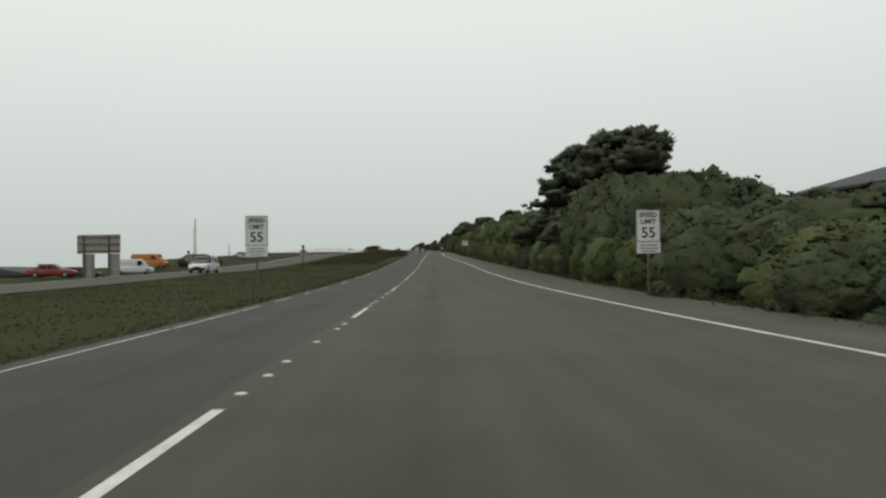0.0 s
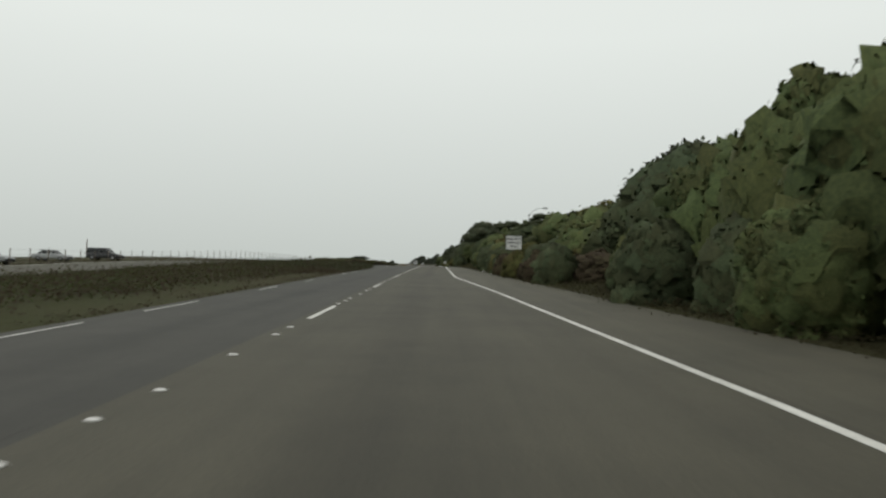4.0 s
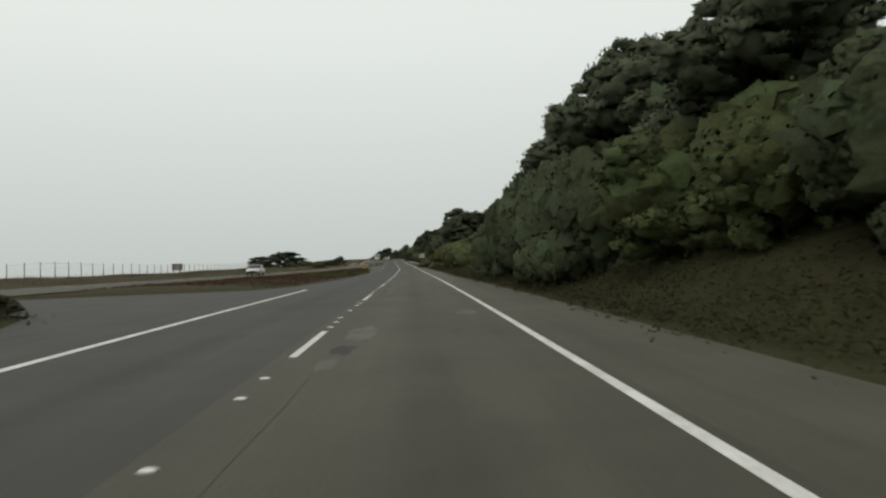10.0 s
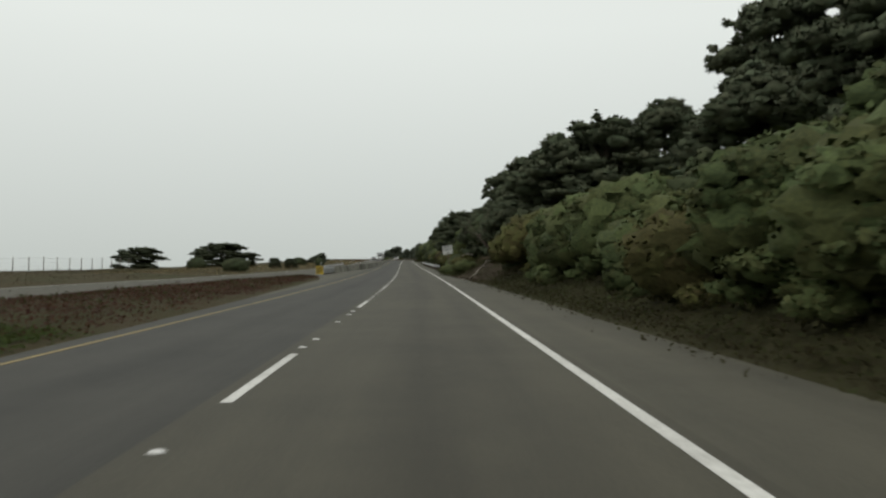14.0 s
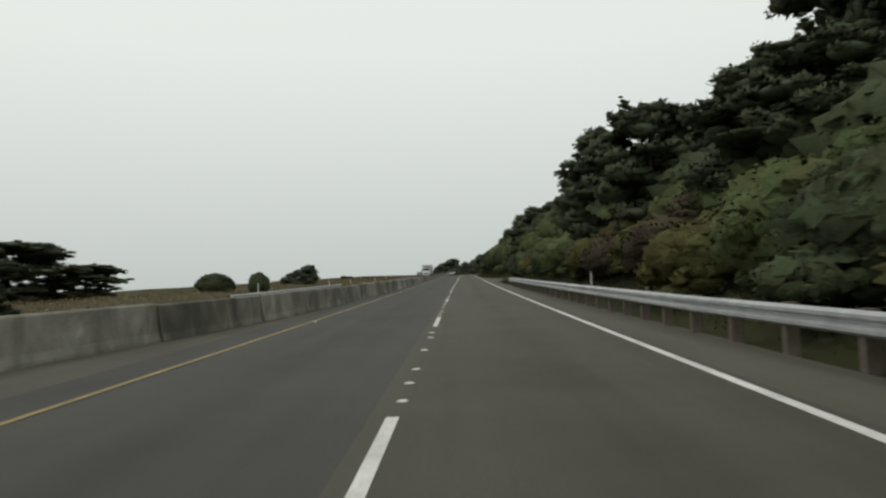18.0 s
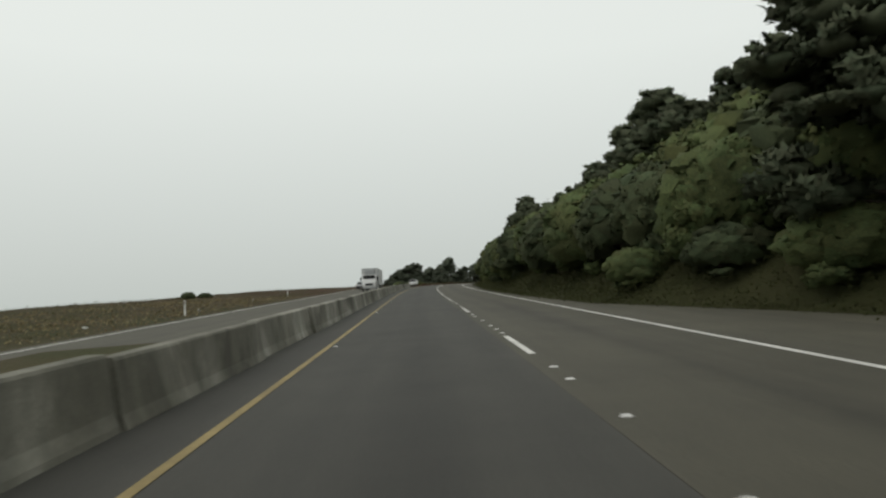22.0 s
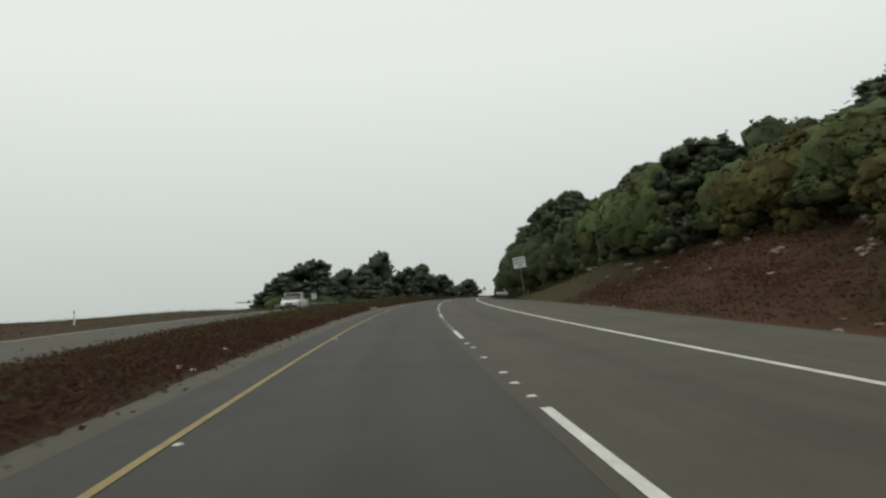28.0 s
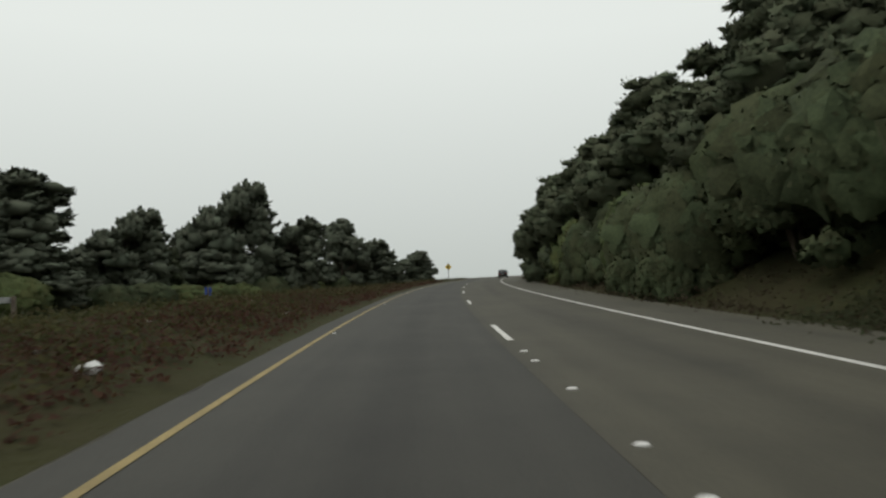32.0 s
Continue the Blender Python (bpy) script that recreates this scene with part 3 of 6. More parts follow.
while worn_s < 328:
    if 165 < worn_s < 290:
        worn_s = 309.0
    # the line is whole at first and then worn down to scraps
    run = wrng.uniform(5, 14) if worn_s < 30 else wrng.uniform(0.5, 3.5)
    strip("trim", M["white_line"], steps(worn_s, worn_s + run, 1.0), lambda s: line_left(s) - 0.025 + 0.02 * noise.noise(Vector((s * 2.1, 1, 0))), lambda s: line_left(s) + 0.03 + 0.02 * noise.noise(Vector((s * 2.3, 7, 0))), 0.007, "scrap of worn thin white line along the median edge")
    worn_s += run + (wrng.uniform(0.1, 0.6) if worn_s < 30 else wrng.uniform(1.5, 7))
strip("trim", M["white_line"], steps(207, 276, 2.5), lambda s: line_left(s) - 0.09, lambda s: line_left(s) + 0.09, 0.007, "solid white line of the turning lane")
strip("trim", M["yellow_line"], steps(330, 1200, 2.5), lambda s: line_left(s) - 0.05, lambda s: line_left(s) + 0.05, 0.007, "solid yellow line along the median edge")
strip("trim", M["white_line"], rs, lambda s: other_mid(s) - 3.55, lambda s: other_mid(s) - 3.42, lambda s, l: other_z(s) + 0.008, "solid white edge line of the opposite carriageway")

# ---- plants ----
def sprigs(rng, centres, normals, length, width, lift=0.35, sweep=(0, 0, 0)):
    """One small folded leaf spray at each centre, lying on the surface that its normal names, its tip lifted."""
    n = len(centres)
    nn = normals + rng.normal(0, 0.28, (n, 3))
    nn /= np.linalg.norm(nn, axis=1)[:, None] + 1e-9
    t = np.cross(nn, rng.normal(0, 1, (n, 3)))
    t /= np.linalg.norm(t, axis=1)[:, None] + 1e-9
    d = t + nn * (lift * rng.uniform(0.2, 1.8, n))[:, None] + np.asarray(sweep, float)
    d /= np.linalg.norm(d, axis=1)[:, None]
    side = np.cross(nn, d)
    side /= np.linalg.norm(side, axis=1)[:, None] + 1e-9
    ln = (length * rng.uniform(0.6, 1.4, n))[:, None]
    wd = (width * rng.uniform(0.6, 1.4, n))[:, None]
    q = np.stack([centres - d * ln * 0.4, centres - side * wd, centres + d * ln * 0.6, centres + side * wd], 1)
    v = q.reshape(-1, 3)
    i = np.arange(n)[:, None] * 4
    return v, np.concatenate([np.hstack([i, i + 1, i + 2]), np.hstack([i, i + 2, i + 3])])


_ico = bmesh.new()
bmesh.ops.create_icosphere(_ico, subdivisions=2, radius=1.0)
_ico.verts.ensure_lookup_table()
LUMP_V = np.array([v.co[:] for v in _ico.verts])
LUMP_F = np.array([[v.index for v in f.verts] for f in _ico.faces])
_ico.free()
_ico = bmesh.new()
bmesh.ops.create_icosphere(_ico, subdivisions=1, radius=1.0)
_ico.verts.ensure_lookup_table()
ICO_V = np.array([v.co[:] for v in _ico.verts])
ICO_F = np.array([[v.index for v in f.verts] for f in _ico.faces])
_ico.free()


def leafy_mesh(name, v, f, n, mat):
    """A mesh of triangles with a soft normal at each corner."""
    n = n / (np.linalg.norm(n, axis=1)[:, None] + 1e-9)
    me = bpy.data.meshes.new(name)
    me.vertices.add(len(v))
    me.vertices.foreach_set("co", np.ascontiguousarray(v, np.float32).ravel())
    me.loops.add(len(f) * 3)
    me.loops.foreach_set("vertex_index", np.ascontiguousarray(f, np.int32).ravel())
    me.polygons.add(len(f))
    me.polygons.foreach_set("loop_start", np.arange(0, len(f) * 3, 3, dtype=np.int32))
    me.update(calc_edges=True)
    me.materials.append(mat)
    me.polygons.foreach_set("use_smooth", np.ones(len(f), bool))
    me.normals_split_custom_set_from_vertices(n)
    return me


def crown_mesh(name, rng, blobs, count, length, width, mat, core=0.8, low=-0.35, lift=0.35, fine=False, clumps=320, share=(0.19, 0.38), flat=0.85, reach=1.35, sweep=(0, 0, 0)):
    """A crown: masses (x, y, z, rx, ry, rz), each covered by small uneven clumps of foliage, the clumps by leaf sprays."""
    blobs = np.asarray(blobs, float)
    area = (blobs[:, 3] * blobs[:, 4] * blobs[:, 5]) ** (2 / 3)

    def outer(n):
        """Places on the outside of the masses, with the way out and the mass that each belongs to."""
        pick = rng.choice(len(blobs), size=n, p=area / area.sum())
        d = rng.normal(0, 1, (n, 3))
        d /= np.linalg.norm(d, axis=1)[:, None]
        pick, d = pick[d[:, 2] > low], d[d[:, 2] > low]
        b = blobs[pick]
        pos = b[:, :3] + d * b[:, 3:] * rng.uniform(0.82, 1.04, len(d))[:, None]
        keep = np.ones(len(d), bool)
        for c in blobs:
            keep &= (((pos - c[:3]) / c[3:]) ** 2).sum(1) > 0.55
        out = d[keep] / b[keep, 3:]
        out /= np.linalg.norm(out, axis=1)[:, None]
        return pos[keep], out, b[keep, 3:].prod(1) ** (1 / 3)

    cp, cn, cr = (a[:clumps] for a in outer(clumps * 3))
    r = cr * rng.uniform(*share, len(cp))
    bv, bf = (LUMP_V, LUMP_F) if fine else (ICO_V, ICO_F)
    k, nv = len(cp), len(bv)
    swell = r[:, None, None] * (1 + 0.26 * rng.normal(0, 1, (k, nv, 1)))
    body = cp[:, None, :] + bv[None] * swell * np.array((1.0, 1.0, flat))
    body_n = 0.75 * cn[:, None, :] + 0.34 * bv[None] + 0.08 * rng.normal(0, 1, (k, nv, 3))
    vs, ns = [body.reshape(-1, 3)], [body_n.reshape(-1, 3)]
    fs, o = [(bf[None] + (np.arange(k) * nv)[:, None, None]).reshape(-1, 3)], k * nv
    pick = rng.integers(0, k, count)
    e = cn[pick] + rng.normal(0, 0.8, (count, 3))
    e /= np.linalg.norm(e, axis=1)[:, None]
    pos = cp[pick] + e * (r[pick] * rng.uniform(0.85, reach, count))[:, None] * np.array((1.0, 1.0, flat))
    nrm = cn[pick] * 0.6 + e * 0.5
    nrm /= np.linalg.norm(nrm, axis=1)[:, None]
    v, f = sprigs(rng, pos, nrm, length, width, lift, sweep)
    vs.append(v)
    fs.append(f + o)
    ns.append(np.repeat(nrm + rng.normal(0, 0.2, nrm.shape), 4, axis=0))
    o += len(v)
    for c in blobs:
        g = 1 + 0.08 * rng.normal(0, 1, (len(LUMP_V), 1))
        vs.append(c[:3] + LUMP_V * g * c[3:] * core * (0.84 if c[3] == blobs[:, 3].max() else 1.0))
        fs.append(LUMP_F + o)
        ns.append(LUMP_V / c[3:])
        o += len(LUMP_V)
    n = np.concatenate(ns)
    me = leafy_mesh(name, np.concatenate(vs), np.concatenate(fs), n, mat)
    NORMALS[me.name] = n
    return me


NORMALS = {}


def shrub_kind(seed, mat, label, flat=1.0, count=12000, leaf=0.058, fine=True, clumps=750):
    """A rounded, lumpy shrub 2 m across and 2 m high."""
    rng = np.random.default_rng(seed)
    blobs = [(0, 0, 0.75 * flat, 0.78, 0.78, 0.72 * flat)]
    for k in range(26):
        a, e = rng.uniform(0, 2 * math.pi), math.asin(rng.uniform(-0.25, 0.98))
        rad = 0.66 + rng.uniform(-0.14, 0.16)
        r = rng.uniform(0.2, 0.44) * rng.uniform(0.7, 1.0)
        blobs.append((math.cos(a) * math.cos(e) * rad, math.sin(a) * math.cos(e) * rad, 0.25 + math.sin(e) * 1.14 * flat + rng.uniform(-0.08, 0.1), r, r, r * rng.uniform(0.7, 1.0)))
    wood = []
    for k in range(5):
        a = rng.uniform(0, 6.28)
        wood.append(tube_data([(0.1 * math.cos(a), 0.1 * math.sin(a), -0.3), (0.3 * math.cos(a), 0.3 * math.sin(a), 0.4), (0.5 * math.cos(a), 0.5 * math.sin(a), 0.95)], (0.05, 0.035, 0.02), 5))
    root = thing("shrub", label, "shrub", Matrix.Translation((0, 0, -500)))
    piece("crown", crown_mesh("crown", rng, blobs, count, leaf, leaf * 0.45, mat, 0.72, -0.5, 1.1, fine, clumps), root)
    piece("woody_base", mesh_of("woody_base", *joined(wood), M["bark"], True), root)
    return root


def cypress_kind(seed, high, spread, label, pads=60, bare=0.12, count=5200, mat="leaf_haze_mid", shape="dome", claws=16, leaf=0.3, puff=(0.45, 0.72), plump=1.0, clumps=700):
    """A cypress: trunk, spreading limbs, ragged shelves of foliage. shape wind: a crown that the wind has swept up to one side."""
    rng = np.random.default_rng(seed)
    lean = 0.35 if shape == "wind" else 0.04
    top = Vector((lean * spread, rng.uniform(-0.3, 0.3), high * 0.84))
    pts = [Vector((0, 0, -0.6)), Vector((0.05, 0, high * 0.12)), top * 0.4 + Vector((rng.uniform(-.3, .3), rng.uniform(-.3, .3), 0)), top * 0.7, top]
    r0 = 0.035 * high
    wood = [tube_data(pts, (r0 * 1.3, r0, r0 * 0.75, r0 * 0.45, r0 * 0.12), 8)]
    blobs = []

    def limb(x, y, z, f):
        st = top * min(max(z / high - 0.12, 0.1), 0.95)
        mid = (st + Vector((x, y, z))) * 0.5 + Vector((0, 0, -0.2))
        rr = r0 * 0.34 * (1 - 0.5 * f)
        wood.append(tube_data([st, mid, Vector((x, y, z))], (rr, rr * 0.7, rr * 0.25), 5))

    for k in range(pads):
        a = rng.uniform(0, 2 * math.pi)
        q = math.sqrt(rng.uniform(0.12, 1.0))
        if shape == "wind":
            x, y = math.cos(a) * q * spread, math.sin(a) * q * spread * 0.75
            g = (x / spread + 1) / 2
            roof = high * (0.22 + 0.76 * min(1, (g * 1.25) ** 0.75)) * math.sqrt(max(0.05, 1 - 0.6 * (y / spread) ** 2))
            z = roof * rng.uniform(0.03 + 0.1 * g * g, 1.0) if k % 3 else roof
            f = z / high
        else:
            f = rng.uniform(0, 1) ** 0.85
            if shape == "tall":
                env = (1 - f) ** 0.6 * 0.95 + 0.12
            elif shape == "flat":
                env = math.sqrt(max(0.02, 1 - ((f - 0.6) / 0.45) ** 2)) if f > 0.6 else 0.35 + f
            else:
                env = math.sqrt(max(0.03, 1 - ((f - 0.3) / 0.72) ** 2)) if f > 0.3 else 0.85 + 0.15 * f / 0.3
            x, y, z = math.cos(a) * q * env * spread + top.x * f, math.sin(a) * q * env * spread, high * (bare + (0.95 - bare) * f)
        s = spread * rng.uniform(0.15, 0.27) * plump
        blobs.append((x, y, z, s * rng.uniform(0.9, 1.25), s * rng.uniform(0.9, 1.25), s * rng.uniform(*puff)))
        if k % 3 == 0:
            limb(x, y, z, f)
    for k in range(claws):
        b = blobs[rng.integers(0, len(blobs))]
        d = Vector((b[0] - top.x * 0.4 + (spread * 0.5 if shape == "wind" else 0), b[1], (b[2] - high * 0.45) * 0.3))
        d = (d.normalized() + Vector((0, 0, 0.12 if claws > 50 else 0.3))).normalized() if d.length > 0.1 else Vector((0, 0, 1))
        p, r = Vector(b[:3]), spread * (0.05 if claws > 50 else 0.075)
        for _ in range(3):
            p = p + d * r * 1.6
            blobs.append((p.x, p.y, p.z, r, r, r * 0.6))
            r *= 0.74
    root = thing("cypress_tree", label, "tree", Matrix.Translation((0, 0, -500)))
    piece("trunk", mesh_of("trunk", *joined(wood), M["bark"], True), root)
    piece("crown", crown_mesh("crown", rng, blobs, count, leaf, leaf * 0.24, M[mat], 0.72, -0.8, 1.5, True, clumps, (0.15, 0.32) if shape == "wind" else (0.19, 0.4), 0.6, 1.6, (1.3, 0, 0.7) if shape == "wind" else (0.3, 0, 0.5)), root)
    return root


def bare_kind(seed, high, label, mat):
    """A leafless tree of crooked, branching limbs."""
    rng = np.random.default_rng(seed)
    tubes = []

    def grow(p, d, ln, r, depth):
        pts, rad = [p], [r]
        for _ in range(3):
            d = (d + Vector(rng.normal(0, 0.22, 3))).normalized()
            p = p + d * ln / 3
            r *= 0.82
            pts.append(p)
            rad.append(r)
        tubes.append(tube_data(pts, rad, 5))
        if depth:
            for _ in range(3):
                grow(pts[rng.integers(1, 4)], (d + Vector(rng.normal(0, 0.6, 3))).normalized(), ln * 0.68, r * 0.8, depth - 1)
    grow(Vector((0, 0, -0.3)), Vector((0.1, 0, 1)), high * 0.4, high * 0.022, 4)
    root = thing("bare_tree", label, "tree", Matrix.Translation((0, 0, -500)))
    piece("trunk", mesh_of("trunk", *joined(tubes), mat, True), root)
    return root


SHRUBS = {
    "dark": [shrub_kind(11 + k, M["leaf_dark"], "dense dark green shrub on the roadside bank") for k in range(3)],
    "green": [shrub_kind(21 + k, M["leaf_green"], "rounded green shrub on the roadside bank") for k in range(3)],
    "olive": [shrub_kind(31 + k, M["leaf_olive"], "yellowish olive shrub on the roadside bank", 0.85) for k in range(2)],
    "brown": [shrub_kind(41 + k, M["leaf_brown"], "dry brown brush at the foot of the bank", 0.8) for k in range(2)],
}
DENSE = {
    "dark": [shrub_kind(61 + k, M["leaf_dark"], "dense dark green shrub on the roadside bank", 1.0, 15000, 0.05, True, 1000) for k in range(2)],
    "green": [shrub_kind(64 + k, M["leaf_green"], "rounded green shrub on the roadside bank", 1.0, 15000, 0.05, True, 1000) for k in range(2)],
}
TREES = [
    cypress_kind(3, 9.0, 4.4, "dark cypress tree with ragged spreading shelves", 70, 0.03, 18000, claws=7, leaf=0.3, clumps=1000),
    cypress_kind(4, 9.0, 3.6, "tall dark cypress tree on the hillside", 62, 0.1, 12000, shape="tall"),
    cypress_kind(5, 9.0, 4.8, "broad flat-topped cypress tree on the hillside", 56, 0.4, 12000, shape="flat"),
    cypress_kind(6, 9.0, 3.8, "dense rounded evergreen tree on the hillside", 62, 0.02, 16000, "leaf_haze_mid", clumps=1000, claws=6, puff=(0.7, 0.95), plump=1.25, leaf=0.22),
    cypress_kind(7, 9.0, 5.6, "wind-bent cypress tree beside the highway", 150, 0.02, 15000, "leaf_haze_pale", shape="wind", claws=80, leaf=0.5, clumps=1000),
    cypress_kind(9, 9.0, 4.2, "slender cypress tree on the hillside, foliage lightened for haze", 54, 0.2, 12000, shape="dome", claws=8, leaf=0.4),
    cypress_kind(12, 11.0, 4.6, "tall dark cypress tree with drooping sprays beside the hedge", 170, 0.0, 30000, "leaf_haze_mid", claws=70, leaf=0.24, clumps=1500),
    cypress_kind(16, 9.0, 3.9, "rounded cypress tree beyond the median, foliage paled for haze", 66, 0.02, 14000, "leaf_haze_pale", claws=14, puff=(0.6, 0.85), plump=1.15, leaf=0.26),
]
BARE = bare_kind(8, 6.0, "leafless grey tree on the bank", M["bark"])
rnd = random.Random(7)


def plant(kind, s, l, size, high=None, group="", sink=0.15, turn=None, label=""):
    """A copy of a plant at its place on the ground, so wide and so high."""
    hz = height(s, l) - sink
    turn = rnd.uniform(0, 360) if turn is None else turn
    m = stand(s, l, hz, turn) @ Matrix.Diagonal((size, size, high if high else size, 1))
    ob = copy_thing(kind, m)
    ob.matrix_basis = m
    return tagged(ob, label, group=group)


FAR = {}


def far_shrub(kind, s, l, size, high):
    """A shrub high on the bank, joined with the others of its kind."""
    tall = max(high, size * 0.72)
    m = np.array(stand(s, l, height(s, l) - 0.35 - (tall - high) * 1.75, rnd.uniform(0, 360)) @ Matrix.Diagonal((size, size, tall, 1)))
    v, f, nn = FAR_MESH[kind][rnd.randrange(2)]
    FAR.setdefault(kind, []).append((v @ m[:3, :3].T + m[:3, 3], f, nn @ np.linalg.inv(m[:3, :3])))


def far_data(seed):
    ob = shrub_kind(seed, M["leaf_green"], "far shrub", 1.0, 1500, 0.08, False, 240)
    me = ob.children[0].data if ob.children[0].name.startswith("crown") else ob.children[1].data
    v = np.empty(len(me.vertices) * 3)
    me.vertices.foreach_get("co", v)
    f = np.empty(len(me.polygons) * 3, np.int64)
    me.polygons.foreach_get("vertices", f)
    nn = NORMALS[me.name]
    for o in list(ob.children) + [ob]:
        bpy.data.objects.remove(o)
    return v.reshape(-1, 3), f.reshape(-1, 3), nn


FAR_MESH = {k: [far_data(n), far_data(n + 1)] for k, n in (("dark", 51), ("green", 53), ("olive", 55), ("brown", 57))}

# the canopy's height above the road, fourteen metres to the right of the lane line
canopy = table((24, 2.2), (30, 2.8), (36, 3.4), (46, 4.9), (53, 7.2), (62, 7.6), (85, 7.2), (98, 5.9), (105, 6.2), (111, 7.0), (127, 7.4), (136, 6.8), (142, 5.4), (150, 5.2), (160, 5.5), (178, 5.7), (195, 5.6), (213, 5.2), (222, 5.5), (236, 6.6), (250, 7.6), (260, 8.6),
               (268, 10.2), (278, 10.2), (288, 9.2), (296, 6.5), (302, 5.2), (312, 5.2), (353, 6.0), (380, 7.0), (392, 9.5), (400, 10.8), (412, 10.4), (424, 9.4), (436, 9.6), (455, 10.4), (465, 12.2), (477, 11.8), (486, 10.2), (494, 9.8), (501, 10.4), (512, 10.6), (520, 10.9), (528, 12.8),
               (538, 13.3), (550, 12.8), (569, 11.4), (577, 10.6), (592, 10.3), (601, 12.2), (610, 12.8), (617, 11.8), (623, 9.4), (634, 7.6), (648, 5.8), (665, 6.6), (685, 7.7), (703, 8.6), (725, 9.2), (736, 10.4), (748, 12), (779, 13.5), (793, 14.2), (823, 12.6), (840, 14), (850, 15.5), (900, 12))
across = table((5, 0.3), (7, 0.46), (10, 0.76), (14, 1.0), (20, 1.2), (28, 1.4))


def bank(s0, s1, pitch, offsets, kinds, tree_share=0.0, most=4.6, least=1.0, group="shrubs on the bank", wide=(0.85, 1.2), fill=1.0, roof=30.0):
    """Rows of shrubs and trees up the bank, as high as the canopy stands there."""
    for row, off in enumerate(offsets):
        s = s0 + rnd.uniform(0, pitch)
        while s < s1:
            l = edge_right(s) + off + rnd.uniform(-0.7, 0.7)
            top = min(canopy(s) * across(l), roof) * rnd.choice((rnd.uniform(0.72, 0.95), rnd.uniform(0.88, 1.08))) - height(s, l)
            if rnd.random() < fill:
                if top > most and off > 4.9 and rnd.random() < tree_share:
                    k = rnd.choice((0, 3, 3, 3, 5))
                    plant(TREES[k], s, l, min(max(top / 9, 0.55), 1.3) * rnd.uniform(0.85, 1.1), top / 9, "trees on the hillside", turn=rnd.uniform(-60, 60))
                    s += pitch * 0.45
                else:
                    hh = min(max(top, least), most) + 0.4
                    w = min(pitch * 0.62 * rnd.uniform(*wide), off * 0.8)
                    kind = rnd.choice(kinds)
                    if off > (8.7 if 200 < s < 345 or 655 < s < 715 else 6.0) or s > 800:
                        far_shrub(kind, s, l, w, hh / 1.75)
                    else:
                        tall = max(hh / 1.75, w * 0.72)
                        plant(rnd.choice(DENSE[kind] if off < 4 and kind in DENSE else SHRUBS[kind]), s, l, w, tall, group, 0.35 + (tall - hh / 1.75) * 1.75)
            s += pitch * rnd.uniform(0.75, 1.15)


bank(24, 74, 4.2, (2.0,), ("dark", "green", "dark"), group="hedge of shrubs beside the shoulder", most=2.6)
bank(24, 74, 4.4, (4.2, 6.8), ("dark", "dark", "green", "dark"), group="hedge of shrubs beside the shoulder", most=8, wide=(1.0, 1.35), roof=6.9)
bank(73, 133, 4.2, (1.8,), ("dark", "dark", "green"), group="hedge of shrubs beside the shoulder", most=2.8)
bank(73, 135, 4.4, (4.4, 7.4, 11, 15), ("dark", "dark", "green", "green"), group="hedge of shrubs beside the shoulder", most=7, wide=(1.0, 1.35))
bank(140, 178, 3.6, (1.4, 3.6), ("dark", "dark", "brown", "olive"), most=2.2)
bank(134, 205, 4.2, (6.2, 9.6, 14, 19), ("dark", "green", "green", "green", "dark", "olive"), most=5)
bank(203, 252, 4.2, (6.3, 9.6, 14, 19), ("dark", "green", "green", "green", "dark"), most=4.6)
bank(178, 202, 4.0, (3.0,), ("green", "dark", "dark"), most=2.4)
bank(250, 266, 4.4, (5.6, 8.4, 12, 16), ("dark", "green", "dark"), 0.25, most=6.5)
bank(264, 300, 4.4, (3.2, 6.4, 10.5, 15), ("dark", "green", "dark"), 0.3, most=6.5)
bank(298, 334, 4.2, (6.0, 8.6, 11.5, 15, 19, 24), ("green", "dark", "olive", "olive", "green", "dark"), most=4.4)
bank(332, 376, 4.2, (4.2, 7.0, 10, 14, 19, 24), ("green", "dark", "green", "olive", "olive", "green"), most=4.4)
bank(376, 424, 5.0, (5.2, 9.0, 13.5), ("dark", "green"), 0.6, most=4.0)
bank(424, 500, 4.4, (3.4, 5.6), ("green", "dark", "olive", "brown"), most=2.3, wide=(0.7, 0.95))
bank(424, 500, 5.0, (8.0, 11.5, 15, 19), ("dark", "green", "dark"), 0.7, most=3.6)
bank(500, 540, 4.4, (5.5, 8.0, 12, 16), ("dark", "green", "green"), 0.35, most=4.2)
bank(538, 640, 4.6, (4.0, 7.0, 10.5, 14.5), ("green", "dark", "green"), 0.18, most=4.2)
bank(545, 655, 6.5, (17.5, 22), ("dark", "green"), 0.85, most=3.6)
bank(640, 728, 4.6, (8.2, 11.0, 14.5, 18.5, 23), ("green", "olive", "green", "dark"), 0.2, most=6.2)
bank(660, 800, 9.0, (24,), ("dark",), 0.9, most=3.0)
bank(724, 775, 4.6, (4.4, 7.6, 11.5), ("dark", "green", "dark"), 0.3, most=5.5)
bank(770, 900, 5.4, (2.6, 6.0, 10.5, 16), ("dark", "green"), 0.55, most=4.5)
def join_far():
    for kind, datas in FAR.items():
        o, vs, fs, ns = 0, [], [], []
        for v, f, nn in datas:
            vs.append(v)
            fs.append(f + o)
            ns.append(nn)
            o += len(v)
        me = leafy_mesh("far_shrubs", np.concatenate(vs), np.concatenate(fs), np.concatenate(ns), M["leaf_" + kind])
        tagged(new("hillside_scrub", me), "thick " + kind + " scrub high on the bank", "shrubs", kind="stuff")


